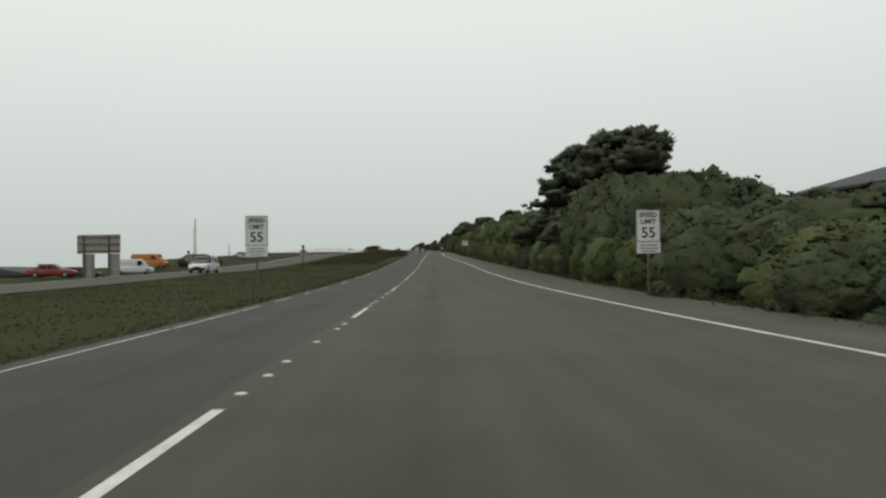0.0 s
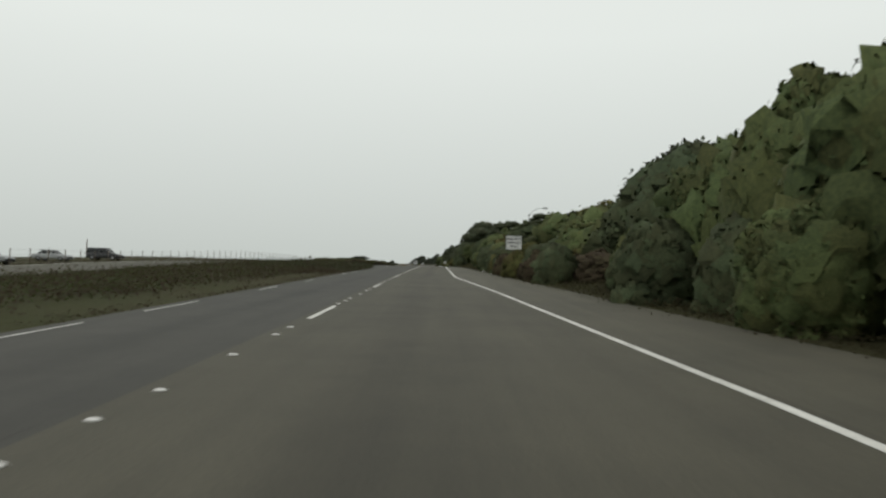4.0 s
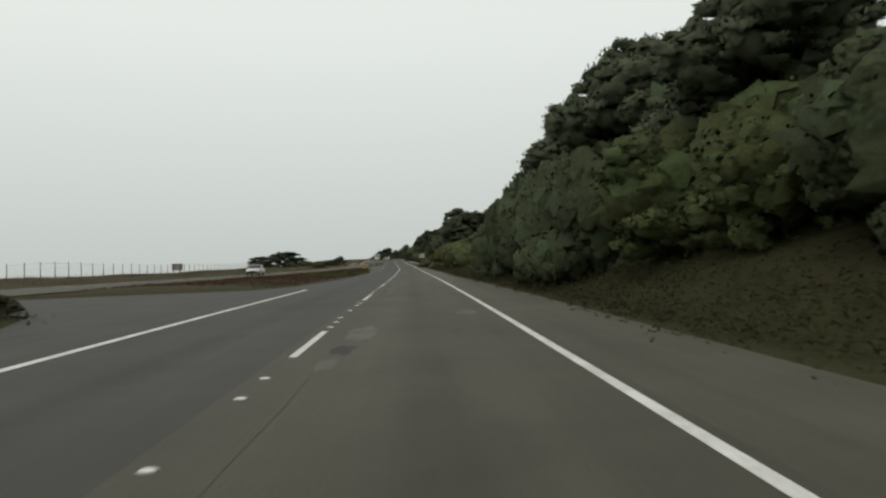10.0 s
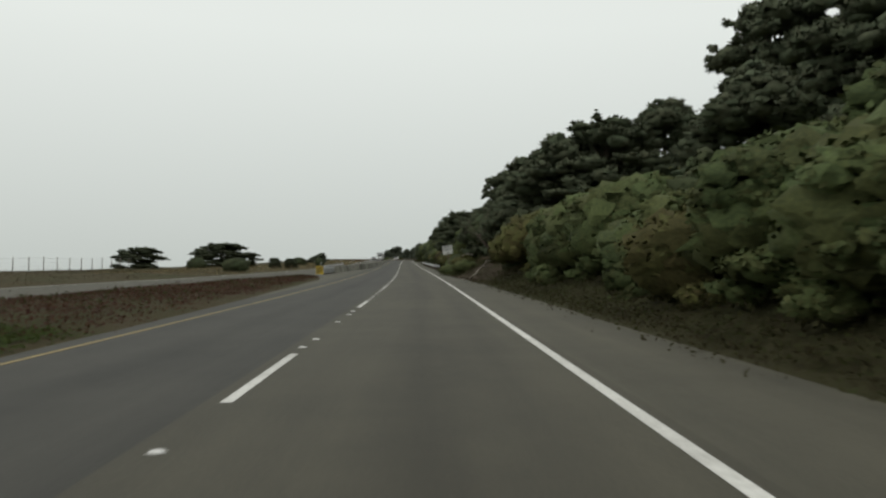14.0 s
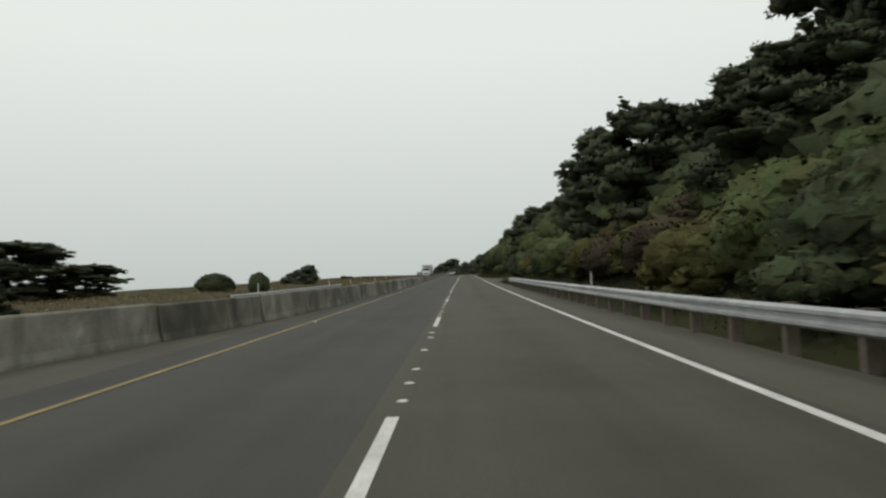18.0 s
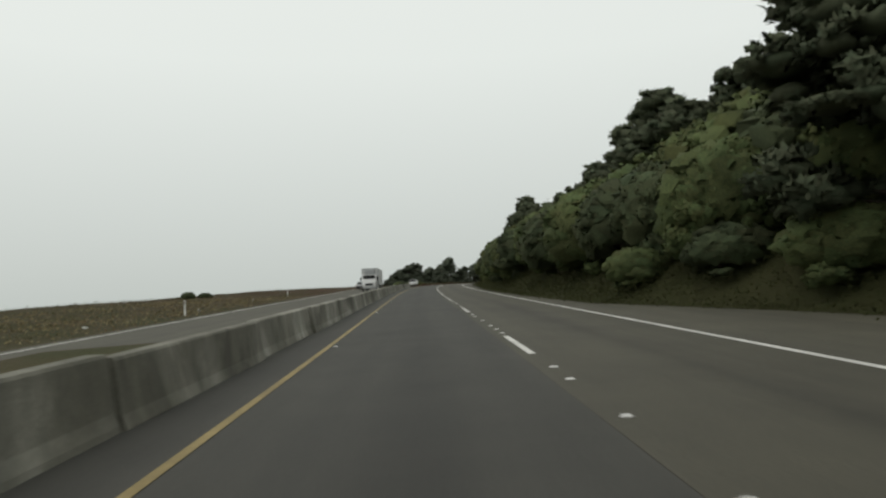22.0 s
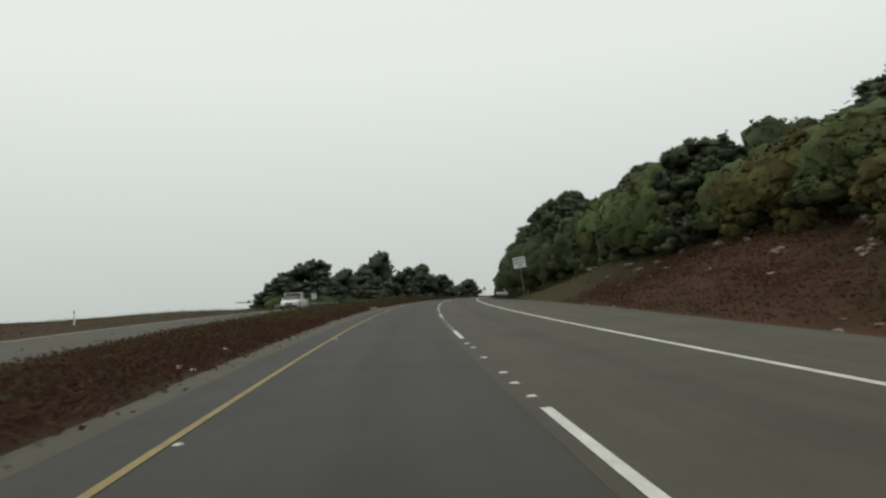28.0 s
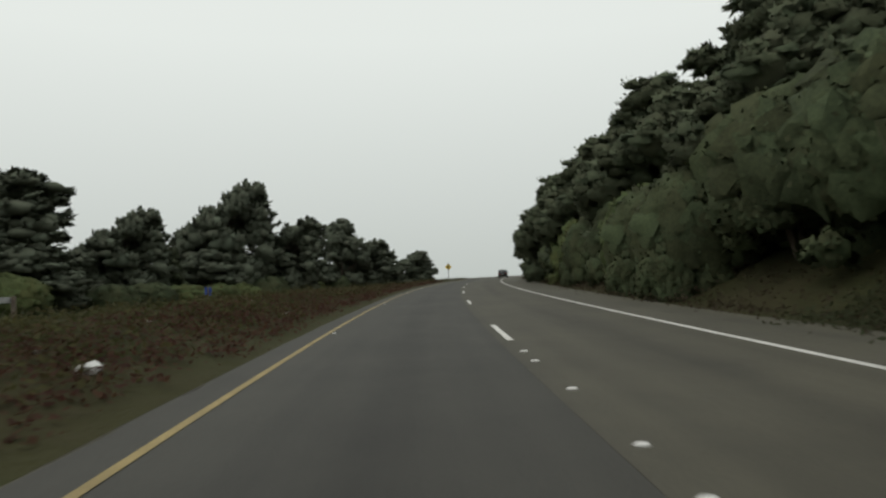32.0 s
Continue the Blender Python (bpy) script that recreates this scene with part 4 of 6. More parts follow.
join_far()
for s, l, size, high, k in ((79, 16.8, 1.35, 1.04, 6), (71, 17.5, 1.2, 1.04, 6), (87, 18.2, 0.95, 0.95, 6), (745, 15, 0.9, 1.05, 0), (738, 17.5, 0.9, 0.8, 0), (752, 13, 0.8, 1.0, 5), (764, 18, 1.0, 1.2, 2), (818, 9.0, 0.9, 1.05, 3), (807, 10, 0.9, 0.95, 3), (829, 8.5, 0.8, 0.85, 3), (382, 12.5, 1.0, 0.85, 3), (265, 13.5, 0.9, 0.7, 3), (259, 12.0, 0.8, 0.82, 3), (270, 11.5, 0.9, 0.95, 3), (285, 12.5, 1.0, 1.0, 3), (292, 14, 0.9, 0.95, 3), (377, 14, 1.0, 0.9, 0), (341, 24.5, 1.3, 1.1, 2), (350, 20.5, 0.9, 0.85, 2), (352, 16.5, 0.75, 0.65, 5), (373, 24.7, 1.0, 1.1, 2), (364, 18, 0.8, 0.7, 3), (352, 38, 1.2, 1.15, 2), (344, 22.5, 0.9, 0.62, 3), (385, 21, 0.8, 0.75, 3),
                            (388, 13, 0.95, 0.8, 0), (397, 12, 0.85, 0.72, 3), (432, 16, 0.9, 0.7, 5), (446, 13, 0.9, 0.62, 0), (450, 18, 0.9, 1.05, 2), (461, 11, 0.95, 0.85, 0), (476, 12, 0.85, 0.7, 3), (577, 18.5, 0.9, 0.55, 3), (614, 21, 0.8, 0.5, 3), (623, 24, 0.9, 0.48, 0), (634, 25, 0.8, 0.36, 5), (686, 23, 0.8, 0.6, 3)):
    plant(TREES[k], s, l, size, high, "trees on the hillside", turn=rnd.uniform(-40, 40))
for s, l, z in ((300, 9.5, 0.9), (304, 11, 1.0), (388, 10.5, 0.8), (393, 8.6, 0.8), (560, 12, 0.9), (328, -5.5, 0.34), (395, 9.5, 1.3)):
    plant(BARE, s, l, z, None, "bare trees on the bank")
# cypresses beyond the opposite carriageway
for s, l, size, high, k in ((798, -36, 1.3, 1.08, 4), (803, -42, 0.9, 0.55, 4), (791, -33, 0.75, 0.62, 4), (811, -31.5, 0.8, 0.95, 4), (815, -28, 0.5, 0.62, 1), (828, -28.5, 1.05, 1.42, 4), (833, -21.5, 0.75, 1.0, 4), (846, -26, 0.8, 0.75, 7), (860, -21.5, 1.0, 1.25, 7), (868, -21, 0.95, 0.9, 4), (884, -20, 0.95, 0.85, 7), (899, -18.5, 0.9, 0.8, 4), (914, -18, 0.9, 0.8, 7), (820, -34, 0.8, 0.6, 7), (797, -30, 0.9, 0.6, 7), (806, -33, 0.8, 0.55, 7), (789, -31.5, 0.7, 0.42, 7), (823, -27, 0.8, 0.62, 7), (831, -24.5, 0.8, 0.55, 7), (840, -24.5, 0.8, 0.6, 7), (851, -23.5, 0.8, 0.6, 7), (873, -20.5, 0.8, 0.6, 7), (480, -36.5, 1.25, 0.56, 0), (486, -33, 0.8, 0.36, 0), (433, -36, 0.75, 0.36, 0), (525, -22.8, 0.42, 0.32, 4), (449, -17.8, 0.3, 0.2, 5), (444, -19.5, 0.28, 0.2, 5)):
    plant(TREES[k], s, l, size, high, "cypresses beyond the median", turn=rnd.uniform(-25, 25))
for s, l, size, high in ((455, -27, 1.6, 1.1), (488, -22.0, 1.7, 1.15), (485.4, -17.2, 0.9, 1.25), (440, -24, 1.2, 1.0), (432, -28, 1.3, 1.1), (470, -60, 4, 3), (135, -38.5, 2.7, 1.45), (140.5, -38.5, 2.5, 1.45), (130, -38, 1.8, 1.2), (418, -19.5, 1.5, 1.1), (600, -29, 0.8, 0.6), (603, -28, 0.9, 0.5)):
    plant(rnd.choice(SHRUBS["dark"]), s, l, size, high, "dark bushes beyond the median", 0.2)


for s in range(207, 262, 4):
    for l in (edge_left(s) - 2.4, edge_left(s) - 6.0):
        plant(rnd.choice(SHRUBS[rnd.choice(("dark", "brown", "brown", "olive"))]), s + rnd.uniform(-0.8, 0.8), l + rnd.uniform(-0.7, 0.4), rnd.uniform(1.9, 2.5), rnd.uniform(0.5, 0.66), "low brush on the median", 0.2, label="low dark brush on the median beside the turning lane")
plant(SHRUBS["dark"][0], 328, -5.6, 0.3, 0.4, "low brush on the median", 0.05, label="small dry bush at the edge of the median")
for s in range(778, 920, 5):
    plant(rnd.choice(SHRUBS[rnd.choice(("dark", "dark", "green"))]), s + rnd.uniform(-1, 1), min(other_mid(s) - 6.5, -21 - (830 - s) * 0.16 if s < 830 else -21) - rnd.uniform(0, 4), rnd.uniform(2.0, 2.8), rnd.uniform(1.3, 2.1), "dark bushes beyond the median", 0.3)
for s, l, size, high, kind in ((399, 6.6, 1.3, 0.75, "green"), (403, 6.0, 1.1, 0.6, "green"), (406.5, 7.2, 1.5, 1.0, "olive"), (409.6, 6.0, 1.3, 0.75, "green"), (412.6, 6.9, 1.5, 0.9, "green"), (505.5, 8.0, 1.7, 1.5, "dark"), (509, 8.6, 1.6, 1.5, "green"), (501, 8.2, 1.6, 1.2, "green"), (503, 11.5, 2.4, 2.3, "green"), (511, 11, 2.0, 1.9, "dark"), (521, 11.2, 1.6, 1.1, "green"), (526, 11.4, 1.8, 1.4, "dark"), (531, 11.2, 1.8, 1.2, "green"), (536, 10.6, 1.8, 1.3, "green"), (541, 9.4, 1.6, 1.1, "dark"), (546, 7.6, 1.4, 1.0, "green"), (416, 7.5, 1.4, 1.0, "dark")):
    plant(rnd.choice(SHRUBS[kind]), s, l, size, high, "shrubs on the bank", 0.2)


# low brush and grass, too many to count
def brush(name, label, s0, s1, inner, outer, count, high, mat, spread=0.3, blades=9, lean=0.5, seed=1, leaf=None):
    """Tufts of leaves over a stretch of verge, one object."""
    rng = np.random.default_rng(seed)
    cs, ns = [], []
    for _ in range(count):
        s = rng.uniform(s0, s1)
        f = rng.uniform(0, 1)
        l = inner(s) + (outer(s) - inner(s)) * f
        p = at(s, l, height(s, l))
        q = rng.normal(0, spread, (blades, 2))
        up = np.abs(rng.normal(0, high * 0.45, blades)) * np.maximum(0, 1 - np.hypot(q[:, 0], q[:, 1]) / (2.6 * spread)) + high * 0.08
        cs.append(np.column_stack((p.x + q[:, 0], p.y + q[:, 1], p.z + up)))
        ns.append(np.column_stack((q * lean, np.full(blades, 0.8))))
    cs, ns = np.concatenate(cs), np.concatenate(ns)
    ns /= np.linalg.norm(ns, axis=1)[:, None]
    v, f = sprigs(rng, cs, ns, *(leaf or (min(high * 0.5, 0.15), min(high * 0.2, 0.035))), 0.35)
    up = np.repeat(ns + rng.normal(0, 0.2, ns.shape), 4, axis=0)
    me = leafy_mesh(name, v, f, up, M[mat])
    return tagged(new(name, me), label, "plants", kind="stuff")


M["weeds"] = speckled("dull_brown_weeds", (0.04, 0.038, 0.019), (0.058, 0.053, 0.027), 0.3, 8, 0.9, 0, random_by="island", spec=0.1, thin=0.45)
M["grass"] = speckled("dull_green_grass", (0.041, 0.046, 0.018), (0.056, 0.06, 0.025), 0.3, 8, 0.9, 0, random_by="island", spec=0.1, thin=0.45)
M["ice_plant"] = speckled("reddish_ice_plant", (0.055, 0.029, 0.019), (0.082, 0.042, 0.028), 0.3, 8, 0.85, 0, random_by="island", spec=0.1, thin=0.45)
M["straw"] = speckled("dry_straw_grass", (0.12, 0.095, 0.05), (0.28, 0.23, 0.13), 0.3, 8, 0.9, 0, random_by="island", spec=0.1, thin=0.45)
for kind, dark_, light_ in (("green", (0.042, 0.05, 0.022), (0.07, 0.08, 0.034)), ("olive", (0.052, 0.05, 0.022), (0.085, 0.078, 0.033)), ("brown", (0.046, 0.038, 0.024), (0.068, 0.055, 0.034)), ("dark", (0.038, 0.044, 0.024), (0.06, 0.068, 0.035))):
    M["low_" + kind] = speckled("low_" + kind + "_brush", dark_, light_, 0.3, 8, 0.9, 0, random_by="island", spec=0.1, thin=0.45)
M["grass_fresh"] = speckled("fresh_green_grass", (0.046, 0.066, 0.02), (0.075, 0.105, 0.03), 0.3, 8, 0.9, 0, random_by="island", spec=0.1, thin=0.45)
el_ = lambda d: (lambda s: edge_left(s) - d)
er_ = lambda d: (lambda s: edge_right(s) + d)
om_ = lambda d: (lambda s: other_mid(s) + d)
brush("grass", "short dull green grass of the wide median", 15, 110, el_(0.3), om_(4.6), 6000, 0.14, "grass", 0.4, 7, seed=1)
brush("grass", "dry brownish grass at the median edge", 15, 190, el_(0.05), el_(0.8), 900, 0.14, "low_brown", 0.2, 7, seed=2)
brush("brush", "low dark brush on the median", 108, 258, el_(2.0), om_(7), 3200, 0.6, "low_brown", 0.5, 14, seed=3)
brush("brush", "low green brush on the median", 112, 262, el_(2.6), om_(6), 2600, 0.62, "low_green", 0.5, 14, seed=4)
brush("brush", "low dark brush along the edge of the median", 158, 262, el_(0.35), el_(8.5), 4200, 0.5, "low_dark", 0.4, 14, seed=36, leaf=(0.14, 0.035))
brush("brush", "dry brown brush along the edge of the median", 150, 262, el_(0.3), el_(6.5), 3000, 0.4, "low_brown", 0.35, 13, seed=37, leaf=(0.13, 0.03))
brush("brush", "leaf litter and dry twigs on the bare bank", 376, 399, er_(0.4), er_(7), 1800, 0.05, "low_brown", 0.3, 9, seed=38, leaf=(0.12, 0.02))
brush("brush", "tufts of dull grass on the bare bank", 378, 399, er_(1.5), er_(8), 260, 0.35, "grass", 0.25, 14, seed=39, leaf=(0.13, 0.025))
brush("ice_plant", "reddish ice plant on the median", 280, 396, el_(0.8), om_(4.6), 3200, 0.16, "ice_plant", 0.45, 16, seed=5, leaf=(0.11, 0.03))
brush("grass", "green grass on the median", 284, 400, el_(1.5), om_(4.6), 700, 0.28, "grass", 0.6, 10, seed=6)
brush("grass", "patch of fresh green grass on the median", 311, 322, el_(1.6), el_(5.0), 700, 0.22, "grass_fresh", 0.3, 12, seed=31, leaf=(0.12, 0.025))
brush("grass", "patch of fresh green grass on the median", 331, 344, el_(0.5), el_(3.2), 600, 0.22, "grass_fresh", 0.3, 12, seed=32, leaf=(0.12, 0.025))
brush("ice_plant", "reddish ice plant at the edge of the shoulder", 655, 752, el_(0.15), el_(2.4), 3000, 0.16, "ice_plant", 0.25, 14, seed=33, leaf=(0.11, 0.03))
brush("brush", "dark weeds under the guard rail", 730, 764, er_(-0.1), er_(3.0), 1500, 0.6, "low_dark", 0.35, 14, seed=34, leaf=(0.14, 0.035))
brush("brush", "dark weeds under the guard rail", 428, 486, er_(1.1), er_(3.2), 1800, 0.5, "low_dark", 0.35, 12, seed=35, leaf=(0.13, 0.03))
brush("brush", "straw-coloured grass beyond the opposite carriageway", 400, 600, om_(-4.6), om_(-16), 2200, 0.4, "straw", 0.5, 9, seed=7)
brush("brush", "low brown and green brush beyond the opposite carriageway", 400, 760, om_(-5), om_(-26), 2600, 0.35, "low_olive", 0.6, 10, seed=8)
brush("ice_plant", "reddish ice plant on the median", 652, 752, el_(0.7), om_(4.6), 5000, 0.2, "ice_plant", 0.45, 18, seed=9, leaf=(0.11, 0.03))
brush("ice_plant", "reddish ice plant along the yellow line", 745, 850, el_(0.5), el_(4.2), 3000, 0.22, "ice_plant", 0.22, 16, seed=22, leaf=(0.12, 0.03))
brush("brush", "low green brush on the median", 652, 900, el_(1.0), om_(4.6), 1500, 0.42, "low_olive", 0.5, 16, seed=10, leaf=(0.12, 0.03))
brush("brush", "dark weeds along the foot of the bank", 20, 379, er_(0.15), er_(3.4), 9000, 0.42, "weeds", 0.4, 11, seed=11, leaf=(0.12, 0.03))
brush("brush", "green weeds along the foot of the bank", 397, 424, er_(0.2), er_(4), 1300, 0.4, "grass", 0.4, 12, seed=20, leaf=(0.12, 0.03))
brush("brush", "green weeds along the foot of the bank", 180, 380, er_(0.6), er_(5.5), 5000, 0.45, "grass", 0.4, 10, seed=12, leaf=(0.13, 0.03))
brush("brush", "green weeds along the foot of the bank", 485, 650, er_(0.3), er_(3.6), 4500, 0.55, "grass", 0.45, 11, seed=13, leaf=(0.13, 0.03))
brush("grass", "dull green grass over the foot of the hillside", 540, 650, er_(1.5), er_(6.0), 4500, 0.35, "grass", 0.4, 14, seed=40, leaf=(0.14, 0.03))
brush("ice_plant", "reddish ice plant on the cut slope", 642, 704, er_(0.9), er_(9.5), 4500, 0.18, "ice_plant", 0.5, 14, seed=14, leaf=(0.13, 0.035))
brush("brush", "olive brush over the cut slope", 642, 770, er_(3), er_(14), 2400, 0.45, "low_olive", 0.6, 11, seed=15, leaf=(0.15, 0.045))
brush("brush", "dark weeds along the foot of the bank", 756, 900, er_(0.2), er_(3), 1500, 0.5, "low_brown", 0.45, 9, seed=16)
brush("brush", "low brush beyond the opposite carriageway", 60, 420, om_(-5), om_(-30), 2600, 0.4, "low_brown", 0.7, 10, seed=17)
brush("brush", "clumps of olive brush on the median", 690, 800, el_(0.9), om_(5), 500, 0.5, "low_olive", 0.35, 40, seed=21, leaf=(0.13, 0.035))
brush("grass", "olive green grass on the median", 735, 900, el_(1.6), om_(4.6), 4200, 0.3, "grass", 0.5, 16, seed=18, leaf=(0.14, 0.025))
brush("brush", "dark brush at the foot of the cypresses", 770, 915, om_(-5.2), om_(-11), 1500, 0.9, "low_dark", 0.7, 16, seed=19, leaf=(0.26, 0.08))
for proto in [k for ks in (*SHRUBS.values(), *DENSE.values()) for k in ks] + TREES + [BARE]:
    for o in list(proto.children_recursive) + [proto]:
        bpy.data.objects.remove(o)

# ---- road furniture ----
def rail_beam(points, high=0.31):
    """The folded steel beam of a guard rail along points (s, l, z of its middle)."""
    prof = [(0.0, -0.155), (0.075, -0.11), (0.075, -0.06), (0.01, -0.02), (0.01, 0.02), (0.075, 0.06), (0.075, 0.11), (0.0, 0.155), (-0.012, 0.155), (-0.012, -0.155)]
    return prof


def guard_rail(name, label, s0, s1, side, z=0.0, face=-1, post_pitch=1.9, wood=True, group="", double=False, lower=False):
    """Steel beam on posts; side(s) gives its line, face the side that the beam looks to."""
    root = thing(name, label, "guard rail", Matrix.Translation(at(s0, side(s0), z)), group)
    inv = root.matrix_basis.inverted()
    prof = rail_beam(None)
    for f, drop in [(f, d) for f in ((face, -face) if double else (face,)) for d in ((0, 0.33) if lower else (0,))]:
        st = steps(s0, s1, 3.8)
        for a, b in zip(st[:-1], st[1:]):
            vs, fs = [], []
            for s in (a, (a + b) / 2, b + 0.02):
                for x, y in prof:
                    vs.append(inv @ at(s, side(s) + f * (0.12 + x), z + 0.55 - drop + y))
            n = len(prof)
            for i in range(2):
                for k in range(n):
                    q = (i * n + k, i * n + (k + 1) % n, (i + 1) * n + (k + 1) % n, (i + 1) * n + k)
                    fs.append(q if f > 0 else q[::-1])
            fs += [tuple(range(n)), tuple(range(2 * n, 3 * n))[::-1]]
            piece("beam", mesh_of("beam", vs, fs, M["steel"]), root)
    post = None
    for s in steps(s0 + 0.3, s1 - 0.3, post_pitch):
        m = inv @ stand(s, side(s), z)
        if post is None:
            bm = cube(-0.1, 0.1, -0.08, 0.08, -0.6, 0.72, 0.012)
            post = part("post", bm, M["wood_post"] if wood else M["steel"], root)
            post.matrix_basis = m
            blk = part("block", cube(face * 0.02 - 0.09, face * 0.02 + 0.09, -0.075, 0.075, 0.42, 0.70, 0.01), M["wood_post"], root)
            blk.matrix_basis = inv @ stand(s, side(s) + face * 0.02, z)
        else:
            piece("post", post.data, root, m)
    return root


def end_wing(rail, s, l, face, z=0.0):
    """The flared end piece of a beam."""
    bm = bmesh.new()
    bmesh.ops.create_cone(bm, segments=14, radius1=0.16, radius2=0.16, depth=0.32, cap_ends=True)
    o = part("end_piece", bm, M["steel"], rail, "rounded steel end", True)
    o.matrix_basis = rail.matrix_basis.inverted() @ stand(s, l + face * 0.14, z + 0.55)


def letters(text, size, mat, parent, m, name="lettering", bold=0.0):
    cu = bpy.data.curves.new(name, "FONT")
    cu.body, cu.size, cu.align_x, cu.align_y, cu.extrude, cu.offset = text, size, "CENTER", "CENTER", 0.002, bold
    ob = new(name, cu)
    bpy.context.view_layer.update()
    me = bpy.data.meshes.new_from_object(ob)
    bpy.data.objects.remove(ob)
    me.materials.clear()
    me.materials.append(mat)
    return piece(name, me, parent, m)


FACE = Matrix(((1, 0, 0, 0), (0, 0, -1, 0), (0, 1, 0, 0), (0, 0, 0, 1)))


def plate(w, h, t=0.004, r=0.03):
    """A sign blade with rounded corners, its face to -y."""
    bm = bmesh.new()
    ring = []
    for cx, cz, a0 in ((w / 2 - r, h / 2 - r, 0), (-w / 2 + r, h / 2 - r, 90), (-w / 2 + r, -h / 2 + r, 180), (w / 2 - r, -h / 2 + r, 270)):
        for k in range(5):
            a = radians(a0 + k * 22.5)
            ring.append((cx + r * math.cos(a), cz + r * math.sin(a)))
    f = bm.faces.new([bm.verts.new((x, -t / 2, z)) for x, z in ring])
    ext = bmesh.ops.extrude_face_region(bm, geom=[f])
    bmesh.ops.translate(bm, verts=[g for g in ext["geom"] if isinstance(g, bmesh.types.BMVert)], vec=(0, t, 0))
    bmesh.ops.recalc_face_normals(bm, faces=bm.faces)
    return bm


def border(w, h, inset, thick, parent, zc, mat):
    for x0, x1, z0, z1 in ((-w / 2 + inset, w / 2 - inset, h / 2 - inset - thick, h / 2 - inset), (-w / 2 + inset, w / 2 - inset, -h / 2 + inset, -h / 2 + inset + thick),
                           (-w / 2 + inset, -w / 2 + inset + thick, -h / 2 + inset + thick, h / 2 - inset - thick), (w / 2 - inset - thick, w / 2 - inset, -h / 2 + inset + thick, h / 2 - inset - thick)):
        part("border", cube(x0, x1, -0.0075, -0.004, zc + z0, zc + z1), mat, parent)


def post_of(parent, high, x=0.0, size=0.045, mat="wood_post", y=0.035):
    return part("post", cube(x - size, x + size, y - 0.03, y + 0.06, -0.6, high, 0.006), M[mat], parent, "square wooden post" if mat == "wood_post" else "steel post")


def speed_sign(s, l, top, tilt=0.0, ground_z=None):
    w, h = 0.91, 1.22
    root = thing("speed_limit_sign", "white speed limit 55 sign on a post at the verge", "road sign", stand(s, l, 0, tilt), "speed limit signs")
    zc = top - h / 2
    b = part("blade", plate(w, h), M["sign_white"], root, "white blade with black border")
    b.matrix_basis = Matrix.Translation((0, 0, zc))
    border(w, h, 0.02, 0.02, root, zc, M["black"])
    for txt, z, size in (("SPEED", 0.41, 0.25), ("LIMIT", 0.16, 0.25), ("55", -0.27, 0.56)):
        letters(txt, size, M["black"], root, Matrix.Translation((0, -0.006, zc + z)) @ FACE, bold=0.008)
    lower = part("lower_plate", plate(0.91, 0.42), M["sign_white"], root, "small white plate below")
    lower.matrix_basis = Matrix.Translation((0, 0, zc - 0.83))
    for z, ww in ((0.1, 0.62), (-0.02, 0.7), (-0.13, 0.5)):
        part("text_bar", cube(-ww / 2, ww / 2, -0.006, -0.003, zc - 0.83 + z - 0.025, zc - 0.83 + z + 0.025), M["sign_back"], root)
    post_of(root, zc + h / 2 - 0.05)
    return root


def parking_sign(s, l, top, tilt=0.0, w=1.12, h=0.98, lean=0.0):
    root = thing("parking_sign", "white emergency parking only sign on a wooden post", "road sign", stand(s, l, 0, tilt) @ Matrix.Rotation(radians(lean), 4, "Y"), "emergency parking signs")
    zc = top - h / 2
    b = part("blade", plate(w, h), M["sign_white"], root, "white blade with black border")
    b.matrix_basis = Matrix.Translation((0, 0, zc))
    border(w, h, 0.03, 0.018, root, zc, M["black"])
    for txt, z, size in (("EMERGENCY", 0.27, 0.172), ("PARKING", 0.0, 0.2), ("ONLY", -0.27, 0.2)):
        letters(txt, size, M["black"], root, Matrix.Translation((0, -0.006, zc + z)) @ FACE, bold=0.006)
    post_of(root, zc + h / 2 - 0.05, 0, 0.05)
    return root


def back_sign(name, label, s, l, top, w, h, posts=(0.0,), diamond=False, mat="sign_back", extra=None, turn=0.0, group=""):
    """A sign seen from behind, or a plain one, on one or more posts."""
    root = thing(name, label, "road sign", stand(s, l, height(s, l), turn), group)
    b = part("blade", plate(w, h), M[mat], root, "bare metal back of the sign" if mat == "sign_back" else "plain coloured blade")
    b.matrix_basis = Matrix.Translation((0, 0, top - h / 2)) @ (Matrix.Rotation(radians(45), 4, "Y") if diamond else Matrix())
    for x in posts:
        post_of(root, top + (0.35 if diamond else 0.0), x, 0.05, "wood_post", -0.06)
    if extra:
        bm = cube(-0.16, 0.16, -0.14, 0.10, top + 0.2, top + 0.55, 0.04)
        part("beacon_head", bm, M["black"], root, "dark flashing beacon housing")
    return root


speed_sign(41.5, -5.2, 3.27)
speed_sign(39.6, 10.1, 3.15)
parking_sign(154.2, 7.9, 2.9)
parking_sign(411.3, 5.85, 3.1, lean=-5.0)
parking_sign(719.9, 7.68, 3.85, lean=-6.0)
back_sign("warning_sign", "diamond warning sign seen from behind with a beacon on its post", 104, -14.8, 2.3, 0.9, 0.9, (0,), True, "sign_back", True, group="warning signs of the opposite carriageway")
back_sign("warning_sign", "diamond warning sign seen from behind with a beacon on its post", 109, -31, 2.3, 0.9, 0.9, (0,), True, "sign_back", True, group="warning signs of the opposite carriageway")
back_sign("road_sign", "wide sign seen from behind on two posts beyond the median", 341, -30.5, 1.6, 1.5, 0.95, (-0.45, 0.45), group="signs of the opposite carriageway")
